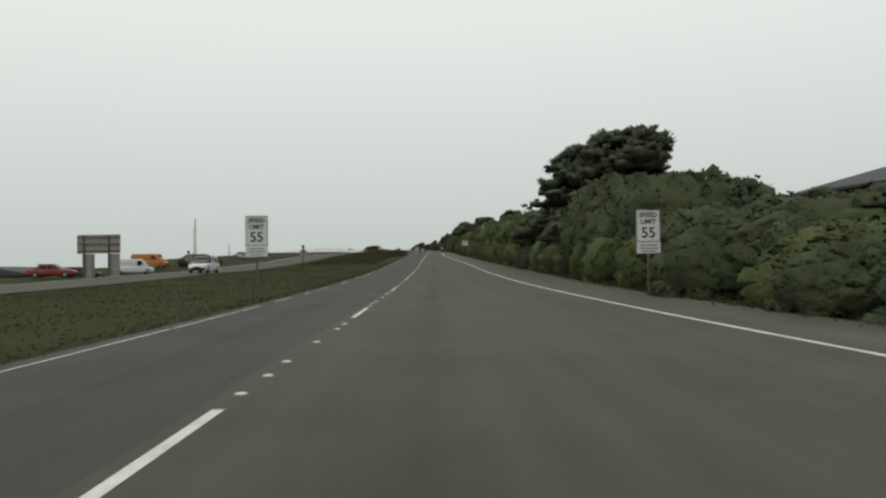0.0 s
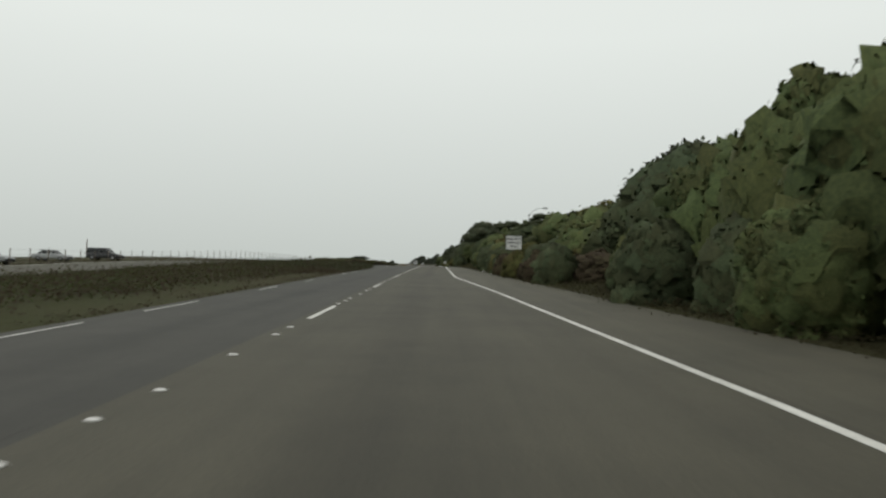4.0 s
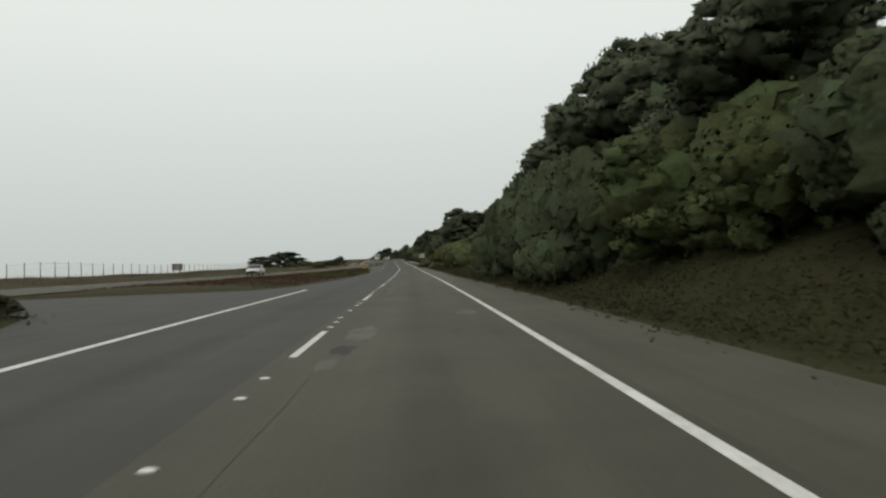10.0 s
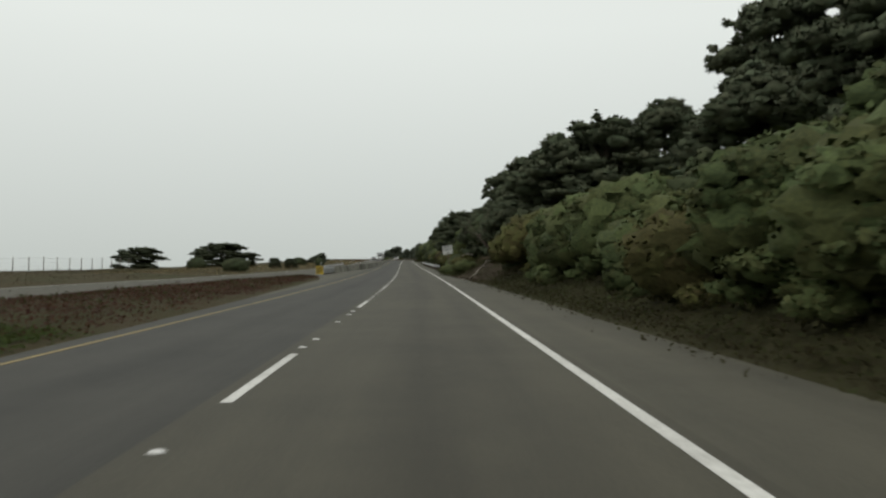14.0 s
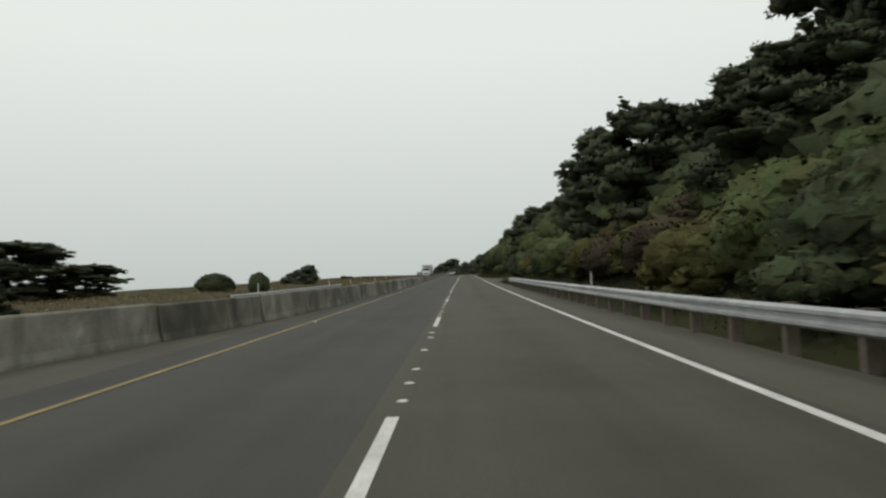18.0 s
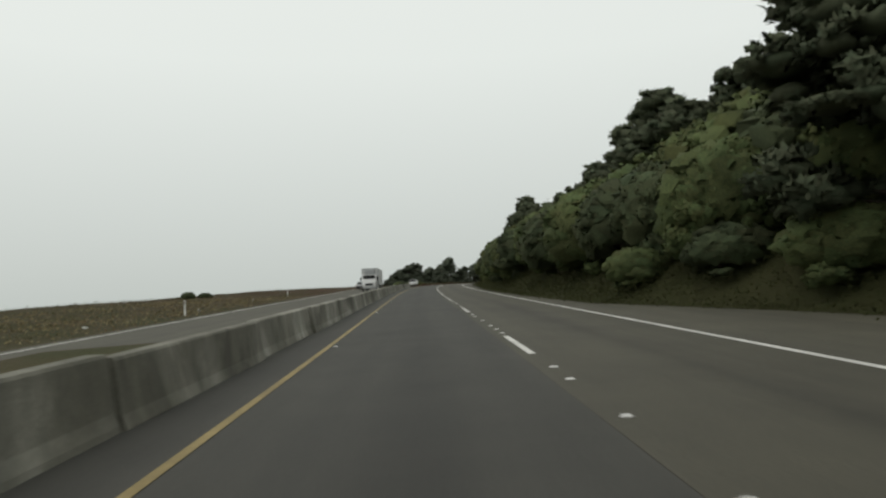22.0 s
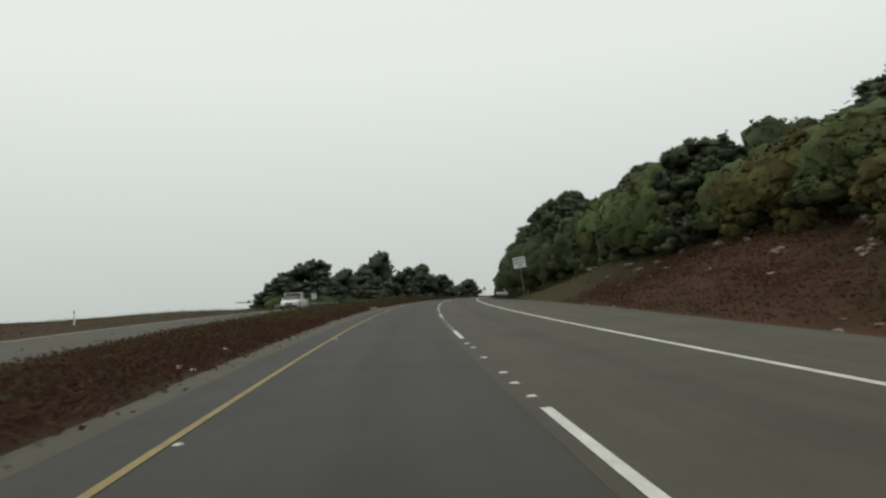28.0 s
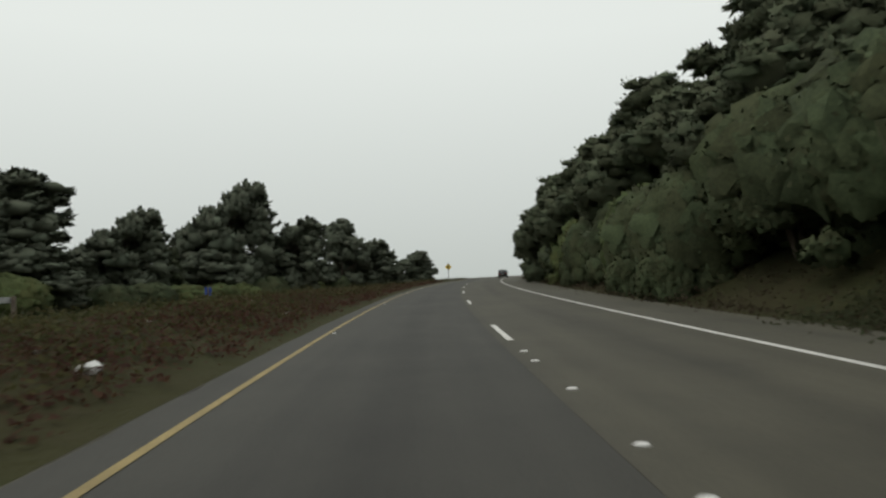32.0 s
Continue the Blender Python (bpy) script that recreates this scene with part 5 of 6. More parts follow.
back_sign("road_sign", "small sign seen from behind on a post beyond the median", 369, -26.2, 1.5, 1.1, 0.8, (-0.2, 0.2), group="signs of the opposite carriageway")
back_sign("road_sign", "white sign on a post beside the opposite carriageway", 768, -22.6, 2.5, 0.75, 0.95, (0,), False, "sign_white", group="signs of the opposite carriageway")
back_sign("road_sign", "white sign on a post beside the opposite carriageway", 300, -33, 2.0, 0.75, 0.6, (0,), False, "sign_back", group="signs of the opposite carriageway")
back_sign("blue_marker_sign", "small blue sign on a short white post in the grass", 809, -21.8, 1.9, 0.6, 0.75, (0,), False, "sign_blue")
b_ = back_sign("blue_marker_sign", "blue sign on a post beside the shoulder", 822, 7.6, 2.4, 0.6, 0.9, (0,), False, "sign_blue")
y_ = back_sign("curve_warning_sign", "yellow diamond warning sign with a black arrow", 883, -7.1, 3.1, 0.9, 0.9, (0,), True, "sign_yellow")
for pts in (((-0.12, 2.45), (-0.12, 2.72), (0.04, 2.86)), ((0.0, 2.9), (0.16, 2.92), (0.1, 2.76))):
    vs, fs = tube_data([(x, -0.012, z) for x, z in pts], [0.035] * 3, 4)
    piece("arrow", mesh_of("arrow", vs, fs, M["black"]), y_)

# advertising board seen from behind
board = thing("billboard", "weathered board seen from behind on two boxed legs", "billboard", stand(80, -29.5, height(80, -29.5)))
part("panel", cube(-2.0, 2.0, -0.06, 0.06, 2.35, 4.1, 0.02), M["sign_back"], board, "grey-brown back of the board")
for z in (2.55, 3.2, 3.85):
    part("stringer", cube(-1.95, 1.95, -0.14, -0.06, z - 0.05, z + 0.05, 0.01), M["wood_post"], board)
for x in (-1.35, 1.0):
    part("leg", cube(x - 0.08, x + 0.08, -0.2, -0.04, -0.4, 4.05, 0.01), M["wood_post"], board)
    part("leg_cladding", cube(x - 0.1, x + 0.75, -0.05, 0.5, -0.2, 2.3, 0.03), M["sign_back"], board)


# ---- street lamp on the bank ----
def street_lamp(s, l, foot, top, reach, label, mat="steel", turn=0.0):
    root = thing("street_lamp", label, "street lamp", stand(s, l, foot, turn))
    h = top - foot
    piece("pole", mesh_of("pole", *tube_data([(0, 0, -0.5), (0, 0, h * 0.5), (0, 0, h)], (0.11, 0.09, 0.06), 10), M[mat], True), root)
    arm = [(0, 0, h - 0.1), (reach * 0.25, 0, h + 0.38), (reach * 0.55, 0, h + 0.72), (reach, 0, h + 0.85)]
    piece("arm", mesh_of("arm", *tube_data(arm, (0.045, 0.04, 0.035, 0.03), 8), M[mat], True), root)
    part("collar", cube(-0.09, 0.09, -0.09, 0.09, h - 0.22, h - 0.02, 0.02), M[mat], root)
    bm = bmesh.new()
    bmesh.ops.create_uvsphere(bm, u_segments=14, v_segments=8, radius=1.0)
    for v in bm.verts:
        v.co = Vector((reach + 0.3 + v.co.x * 0.42, v.co.y * 0.17, h + 0.84 + v.co.z * (0.12 if v.co.z > 0 else 0.09)))
    head = part("lamp_head", bm, M[mat], root, "grey cobra-head lamp housing", True)
    part("photocell", cube(reach + 0.1, reach + 0.18, -0.04, 0.04, h + 0.94, h + 1.04, 0.01), M["black"], head)
    return root


street_lamp(195, 14.0, height(195, 14), 7.1, 1.75, "grey street lamp with a curved arm above the scrub")

# ---- masts and poles beyond the opposite carriageway ----
mast = thing("radio_mast", "slender lattice mast beyond the opposite carriageway", "mast", stand(152, -44.4, height(152, -44.4)))
for x, y in ((-0.25, -0.2), (0.25, -0.2), (0, 0.25)):
    piece("leg", mesh_of("leg", *tube_data([(x, y, -0.3), (x * 0.8, y * 0.8, 8.4)], (0.05, 0.04), 6), M["steel"], True), mast)
for k in range(12):
    z = 0.4 + k * 0.65
    piece("brace", mesh_of("brace", *tube_data([(-0.25, -0.2, z), (0.25, -0.2, z + 0.5)], (0.02, 0.02), 4), M["steel"]), mast)
    piece("brace", mesh_of("brace", *tube_data([(0.25, -0.2, z), (0, 0.25, z + 0.5)], (0.02, 0.02), 4), M["steel"]), mast)
for s, l, h in ((178, -53, 8.9), (120, -75, 8.5), (235, -62, 3.4)):
    p = thing("utility_pole", "tall thin wooden pole beyond the opposite carriageway", "pole", stand(s, l, height(s, l)), "utility poles")
    piece("shaft", mesh_of("shaft", *tube_data([(0, 0, -0.5), (0, 0, h - height(s, l))], (0.13, 0.09), 8), M["wood_post"], True), p)
    part("crossarm", cube(-0.5, 0.5, -0.05, 0.05, h - height(s, l) - 2.6, h - height(s, l) - 2.5), M["wood_post"], p)
    part("insulator", cube(-0.04, 0.04, -0.04, 0.04, h - height(s, l), h - height(s, l) + 0.2, 0.01), M["steel"], p)


# ---- fence beyond the opposite carriageway ----
def wire_fence(s0, s1, side, label):
    root = thing("wire_fence", label, "fence", Matrix.Translation(at(s0, side(s0), 0)))
    inv = root.matrix_basis.inverted()
    st = steps(s0, s1, 3.0)
    post = None
    for s in st:
        l = side(s)
        m = inv @ stand(s, l, height(s, l))
        if post is None:
            post = piece("post", mesh_of("post", *tube_data([(0, 0, -0.4), (0, 0, 1.55)], (0.045, 0.04), 6), M["wood_post"], True), root, m)
        else:
            piece("post", post.data, root, m)
    for z in (0.3, 0.65, 1.0, 1.4):
        pts = [inv @ at(s, side(s), height(s, side(s)) + z) for s in st]
        piece("wire", mesh_of("wire", *tube_data(pts, [0.009] * len(pts), 3), M["steel"]), root)
    return root


wire_fence(165, 300, table((165, -34), (300, -33)), "thin wire fence on posts along the bluff")
wire_fence(303, 440, table((303, -33), (440, -36)), "thin wire fence on posts along the bluff")

# ---- concrete median barrier ----
wall_l = table((404, -7.9), (413, -7.5), (432, -6.5), (440, -5.6), (452, -5.0), (475, -4.78), (620, -4.75), (650, -4.9))
wall_high = table((440, 1.16), (480, 1.14), (508, 1.05), (530, 1.0))
BAR = [(-0.22, -0.05), (-0.21, 0.04), (-0.17, 0.16), (-0.11, 0.66), (-0.09, 0.69), (0.09, 0.69), (0.11, 0.66), (0.17, 0.16), (0.21, 0.04), (0.22, -0.05)]
barrier = thing("concrete_barrier", "stained grey concrete barrier along the median", "barrier", Matrix.Translation(at(413, wall_l(413))))
inv_b = barrier.matrix_basis.inverted()
brng = random.Random(3)
for a in steps(413, 632, 6.1)[:-1]:
    b = a + 219 / 36 - 0.07
    vs, fs = [], []
    jog, up = brng.uniform(-0.045, 0.045), brng.uniform(-0.025, 0.025)
    for k in range(4):
        s = a + (b - a) * k / 3
        for x, z in BAR:
            vs.append(inv_b @ at(s, wall_l(s) + x + jog, z * wall_high(s) + up))
    n = len(BAR)
    for i in range(3):
        for k in range(n - 1):
            fs.append((i * n + k, (i + 1) * n + k, (i + 1) * n + k + 1, i * n + k + 1))
    fs += [tuple(range(n)), tuple(range(3 * n, 4 * n))[::-1]]
    piece("concrete_segment", mesh_of("concrete_segment", vs, fs, M["barrier"]), barrier)
r1 = guard_rail("guard_rail", "double-sided steel guard rail before the concrete barrier", 405, 413.5, wall_l, 0.04, 1, 1.9, True, "guard rails", True, True)
mk = thing("hazard_marker", "striped yellow and black marker at the rail's end", "marker", stand(404.4, wall_l(404) + 0.05, 0))
part("panel", cube(-0.36, 0.36, -0.02, 0.0, 0.08, 0.88, 0.01), M["sign_yellow"], mk)
for k in range(4):
    z0 = 0.2 + k * 0.24
    z_ = lambda z: min(max(z, 0.1), 0.86)
    me = mesh_of("stripe", [(-0.34, -0.025, z_(z0 - 0.16)), (0.34, -0.025, z_(z0 + 0.22)), (0.34, -0.025, z_(z0 + 0.08)), (-0.34, -0.025, z_(z0 - 0.3))], [(3, 2, 1, 0)], M["black"])
    piece("stripe", me, mk)
part("foot", cube(-0.5, 0.5, -0.35, 0.4, -0.02, 0.05, 0.01), M["concrete"], mk)
r2 = guard_rail("guard_rail", "double-sided steel guard rail after the concrete barrier", 632, 650, wall_l, 0, 1, 1.9, True, "guard rails", True)
end_wing(r2, 650.2, wall_l(650) + 0.02, 0)
r3 = guard_rail("guard_rail", "steel guard rail on wooden posts along the shoulder", 428.5, 482, table((428, 5.55), (436, 5.25), (482, 4.95)), 0.02, -1, 1.9, True, "guard rails")
end_wing(r3, 482.2, 4.95, -1)
end_wing(r3, 428.3, 5.55, -1)
r4 = guard_rail("guard_rail", "steel guard rail on posts at the shoulder", 734.5, 759, table((734, 7.1), (740, 6.7), (759, 6.4)), 0.0, -1, 1.9, True, "guard rails")
end_wing(r4, 734.3, 7.1, -1)
r5 = guard_rail("guard_rail", "steel guard rail beyond the opposite carriageway", 750, 785.5, table((750, -23.0), (785.5, -23.1)), 0.1, -1, 1.9, True, "guard rails")
r6 = guard_rail("guard_rail", "rusty steel guard rail beyond the opposite carriageway", 470, 512, table((470, -14.9), (512, -14.6)), -0.52, 1, 1.9, True, "guard rails")


def delineator(s, l, h=1.15, lean=0.0, wide=0.05):
    d = thing("delineator_post", "slim white roadside marker post", "marker post", stand(s, l, height(s, l), 0) @ Matrix.Rotation(radians(lean), 4, "Y"), "roadside marker posts")
    part("blade", cube(-wide, wide, -0.012, 0.012, -0.3, h, 0.008), M["white_post"], d)
    part("reflector", cube(-wide * 0.7, wide * 0.7, -0.018, -0.0125, h - 0.22, h - 0.06), M["sign_back"], d)
    return d


for s, l, h, lean in ((444, 6.3, 1.2, 0), (455, 6.6, 1.25, 0), (743.5, 7.6, 1.25, -30), (510, -15.6, 0.9, 0), (536, -17, 0.8, 0), (483, -16.6, 1.0, 0), (560, -16, 0.9, 0), (705, -25, 1.0, 0), (612, -20, 0.9, 0), (730, 8.9, 0.5, 0)):
    delineator(s, l, h, lean)


# ---- lane stripes and raised dots ----
lane = thing("lane_marking", "broken white lane line with rows of raised dots", "lane line", Matrix(), kind="structure")
stripe_w = 0.06
PERIOD, FIRST = 14.63, 15.302
for k in range(-2, 62):
    s0 = FIRST + k * PERIOD
    vs, fs = [], []
    for i in range(4):
        s = s0 + 3.66 * i / 3
        vs += [at(s, -stripe_w, 0.008), at(s, stripe_w, 0.008)]
    fs = [(2 * i, 2 * i + 1, 2 * i + 3, 2 * i + 2) for i in range(3)]
    piece("stripe", mesh_of("stripe", [v.to_tuple() for v in vs], fs, M["white_line"]), lane)
bm = bmesh.new()
bmesh.ops.create_cone(bm, segments=10, radius1=0.055, radius2=0.035, depth=0.014, cap_ends=True)
bmesh.ops.translate(bm, verts=bm.verts, vec=(0, 0, 0.007))
dot0 = part("dot", bm, M["dot"], lane, "", True)
dot_me = dot0.data
first = True
drng = random.Random(5)
for k in range(-1, 51):
    for off in (4.45, 5.65, 6.87, 9.3, 11.65, 12.85):
        if drng.random() < 0.03:
            continue
        m = stand(FIRST + k * PERIOD + off, drng.uniform(-0.03, 0.03), 0.004) @ Matrix.Diagonal((1.35, 1.1, 1.2, 1))
        if first:
            dot0.matrix_basis, first = m, False
        else:
            piece("dot", dot_me, lane, m)
for k in range(14, 55):
    s = FIRST + 3 + k * PERIOD
    if s > 380:
        piece("dot", dot_me, lane, stand(s, line_left(s) + 0.14, 0.004))

# turn arrows of the pocket lane


def arrow(s, l):
    a = thing("turn_arrow", "white left-turn arrow painted on the turning lane", "road marking", stand(s, l, 0.006), "turn arrows")
    shaft = [(-0.13, -4.2), (0.13, -4.2), (0.13, 1.3), (-0.1, 2.05), (-0.75, 2.35), (-0.75, 1.85), (-0.3, 1.7), (-0.13, 1.2)]
    head = [(-0.75, 1.1), (-1.85, 2.1), (-0.75, 3.1)]
    for nm, pts in (("shaft", shaft), ("arrow_head", head)):
        inv = a.matrix_basis.inverted()
        piece(nm, mesh_of(nm, [inv @ at(s + y, l + x, 0.006) for x, y in pts], [tuple(range(len(pts)))], M["white_line"]), a)


arrow(213.6, -5.35)
arrow(247.5, -5.1)

# patches and tar seams in the asphalt
prng = random.Random(9)


def blotch(name, s, l, ls, ll, mat, label, z=0.0065):
    pts, n = [], 30
    for k in range(n):
        a = 2 * math.pi * k / n
        r = 1 + 0.5 * noise.noise(Vector((math.cos(a) * 1.6 + s, math.sin(a) * 1.6, l))) + prng.uniform(-0.12, 0.12)
        pts.append(at(s + math.cos(a) * ls * r, l + math.sin(a) * ll * r, z).to_tuple())
    tagged(new(name, mesh_of(name, pts, [tuple(range(n))[::-1]], M[mat])), label, "road patch", "patches in the asphalt", "structure")


for s, l, a, b, mat in ((252.5, 0.75, 1.3, 0.3, "patch"), (248.6, 0.55, 0.5, 0.14, "patch"), (250, 0.62, 0.6, 0.18, "crack"), (264.5, 0.9, 0.5, 0.2, "patch"), (269.5, 0.7, 0.8, 0.16, "patch"), (274, 0.6, 0.8, 0.2, "patch"), (279, 0.7, 0.7, 0.18, "patch"), (286, 0.55, 1.2, 0.2, "patch"),
                        (294.5, 2.9, 1.1, 0.55, "patch"), (296, 0.6, 0.9, 0.12, "crack"), (300, -1.6, 1.0, 0.3, "patch"), (303, -2.1, 0.8, 0.2, "patch"), (238, -2.4, 1.5, 0.5, "crack"), (232, -2.6, 2.0, 0.5, "patch"),
                        (41.5, -0.55, 0.32, 0.18, "patch"), (609, -0.3, 0.9, 1.2, "patch"), (257, 3.0, 0.8, 0.25, "patch")):
    blotch("road_patch", s, l, a, b, mat, "irregular pale repair in the asphalt" if mat == "patch" else "dark tar seam in the asphalt")
# long seams beside the lane line
for s0, s1, l0 in ((20, 110, -0.35), (196, 262, 0.45), (290, 330, 0.5)):
    strip("tar_seam", M["crack"], steps(s0, s1, 1.6), lambda s: l0 - 0.006 + 0.07 * noise.noise(Vector((s * 0.3, l0, 0))), lambda s: l0 + 0.006 + 0.072 * noise.noise(Vector((s * 0.3 + 0.05, l0, 0.2))), 0.0058, "thin dark tar seam along the lane")


# ---- litter and stones on the verges ----
def litter(s, l, size, label="scrap of white litter on the verge", mat="litter", name="litter", group="litter on the verges", seed=0):
    rng = np.random.default_rng(seed)
    w = LUMP_V * (1 + 0.22 * rng.normal(0, 1, (len(LUMP_V), 1))) * np.array((size, size * 0.7, size * 0.45))
    m = stand(s, l, height(s, l) + size * 0.2, rng.uniform(0, 360))
    ob = new(name, mesh_of(name, w.tolist(), LUMP_F.tolist(), M[mat]))
    ob.matrix_basis = m
    return tagged(ob, label, "litter" if mat.startswith("litter") else "rock", group)


for k, (s, l, z) in enumerate(((161, -10.5, 0.12), (160.5, 6.9, 0.16), (173, 7.0, 0.2), (190, 7.2, 0.08), (212, 6.9, 0.1), (229, 9.0, 0.12), (231, 7.8, 0.09), (225, 6.6, 0.06), (278, 7.6, 0.12), (281, 7.0, 0.08), (275, 8.6, 0.2), (284, 6.4, 0.07), (669.7, -5.9, 0.1), (669.4, -5.5, 0.08),
                               (674.2, -6.1, 0.1), (678.6, -6.3, 0.09), (677.3, -7.2, 0.07), (685.6, -7.3, 0.09), (715.7, -5.7, 0.2), (716.6, -5.5, 0.22), (715.6, -5.0, 0.16), (730.6, -6.85, 0.08), (774.5, -7.9, 0.1), (769.4, -5.6, 0.12), (786.5, -7.3, 0.14), (757.5, -5.6, 0.2), (758.6, -6.8, 0.1), (781, -8.2, 0.12), (764, -7.4, 0.09), (772.7, -5.0, 0.06),
                               (528, -15.5, 0.1), (548, -16.5, 0.12), (566, -17, 0.12), (592, -19.5, 0.12), (413.5, -8.6, 0.12), (420, -8.0, 0.1), (398, -6.9, 0.1))):
    litter(s, l, z, seed=k)
for k in range(60):
    s, d = prng.uniform(660, 716), prng.uniform(3.2, 9.5)
    litter(s, edge_right(s) + d, prng.uniform(0.12, 0.42), "pale earthy rock on the cut slope", "rock", "rock", "rocks on the cut slope", 100 + k)
for k in range(26):
    s = prng.uniform(380, 424) if k % 2 else prng.uniform(655, 730)
    litter(s, edge_right(s) + prng.uniform(0.1, 1.2), prng.uniform(0.05, 0.14), "small stone at the foot of the bank", "rock", "stone", "stones at the foot of the bank", 200 + k)
litter(241.5, -9.6, 0.22, "scrap of red plastic on the median", "litter_red", seed=77)
# bleached fallen branches on the bank
for k, pts in enumerate((((383.5, 5.65, 0.0), (384.0, 6.2, 0.45), (384.7, 6.6, 0.85), (385.2, 6.9, 1.06), (386.4, 7.3, 1.46)), ((385.2, 6.9, 1.1), (386.8, 7.4, 1.4), (388.6, 7.85, 1.42), (390.7, 8.05, 1.5)), ((385.0, 6.85, 0.95), (386.2, 7.1, 1.02), (387.3, 7.3, 0.9), (389.3, 7.6, 0.95)), ((402, 7.6, 2.0), (403.5, 7.0, 2.1), (404.6, 6.6, 1.8)))):
    p3 = [at(s, l, z) for s, l, z in pts]
    o = p3[0].copy()
    br = new("dead_branch", mesh_of("dead_branch", *tube_data([p - o for p in p3], [(0.075 if k == 0 else 0.035) * (1 - 0.17 * i) for i in range(len(p3))], 7), M["bark_pale"], True))
    br.matrix_basis = Matrix.Translation(o)
    tagged(br, "bleached bare branch leaning on the bank", "branch", "dead branches on the bank")

# ---- vehicles ----
M["car_white"] = speckled("white_car_paint", (0.62, 0.62, 0.61), (0.68, 0.68, 0.67), 2, 20, 0.3, 0, spec=0.5)
M["car_dark"] = speckled("dark_car_paint", (0.02, 0.021, 0.023), (0.03, 0.031, 0.034), 2, 20, 0.3, 0, spec=0.5)
M["car_silver"] = speckled("silver_car_paint", (0.3, 0.31, 0.31), (0.38, 0.39, 0.39), 2, 20, 0.35, 0, 0.4)
M["car_red"] = speckled("red_car_paint", (0.2, 0.02, 0.02), (0.26, 0.03, 0.025), 2, 20, 0.35, 0, spec=0.5)
M["orange"] = speckled("orange_truck_paint", (0.42, 0.14, 0.02), (0.5, 0.18, 0.03), 2, 20, 0.4, 0, spec=0.4)
M["glass"] = speckled("dark_window_glass", (0.012, 0.014, 0.015), (0.02, 0.022, 0.023), 2, 20, 0.08, 0, spec=0.6)
M["tyre"] = speckled("black_tyre_rubber", (0.012, 0.012, 0.012), (0.025, 0.025, 0.025), 4, 40, 0.85, 0.1)
M["rim"] = speckled("grey_wheel_rim", (0.25, 0.25, 0.26), (0.38, 0.38, 0.39), 4, 40, 0.4, 0, 0.5)
M["lens"] = speckled("clear_headlight_lens", (0.6, 0.6, 0.58), (0.75, 0.75, 0.72), 4, 40, 0.15, 0)
M["tail"] = speckled("red_tail_light", (0.3, 0.012, 0.01), (0.4, 0.02, 0.015), 4, 40, 0.2, 0)
M["box_side"] = speckled("white_truck_box", (0.5, 0.51, 0.5), (0.62, 0.63, 0.62), 0.6, 20, 0.5, 0)
_lit = bpy.data.materials.new("lit_headlight")
_lit.use_nodes = True
_lit.node_tree.nodes["Principled BSDF"].inputs["Emission Color"].default_value = (1, 0.97, 0.9, 1)
_lit.node_tree.nodes["Principled BSDF"].inputs["Emission Strength"].default_value = 1.6
M["lit"] = _lit


def loft(sections):
    """A closed shell through rings of equal length."""
    vs = [p for r in sections for p in r]
    n, fs = len(sections[0]), []
    for i in range(len(sections) - 1):
        for k in range(n):
            fs.append((i * n + k, i * n + (k + 1) % n, (i + 1) * n + (k + 1) % n, (i + 1) * n + k))
    fs += [tuple(range(n))[::-1], tuple((len(sections) - 1) * n + k for k in range(n))]
    return vs, fs


def ring(y, half, z0, z1, r=0.12):
    """A rounded upright rectangle across the car at y."""
    out = []
    r = min(r, half * 0.9, (z1 - z0) * 0.45)
    for cx, cz, a0 in ((half - r, z1 - r, 0), (-half + r, z1 - r, 90), (-half + r, z0 + r, 180), (half - r, z0 + r, 270)):
        for k in range(4):
            a = radians(a0 + 30 * k)
            out.append((cx + r * math.cos(a), y, cz + r * math.sin(a)))
    return out


def wheels(root, ys, half, r):
    bm = bmesh.new()
    bmesh.ops.create_cone(bm, segments=18, radius1=r, radius2=r, depth=0.2, cap_ends=True)
    bmesh.ops.bevel(bm, geom=[e for e in bm.edges if len(e.link_faces) == 2 and e.calc_face_angle(0) > 1], offset=0.03, segments=2, affect="EDGES")
    tyre = None
    for y in ys:
        for side in (-1, 1):
            m = Matrix.Translation((side * (half - 0.1), y, r)) @ Matrix.Rotation(radians(90), 4, "Y")
            if tyre is None:
                tyre = part("wheel", bm, M["tyre"], root, "black tyre", True)
                tyre.matrix_basis = m
                b2 = bmesh.new()
                bmesh.ops.create_cone(b2, segments=14, radius1=r * 0.58, radius2=r * 0.5, depth=0.22, cap_ends=True)
                rim = part("rim", b2, M["rim"], tyre)
                first = tyre
            else:
                w = piece("wheel", tyre.data, root, m, "black tyre")
                piece("rim", rim.data, w)


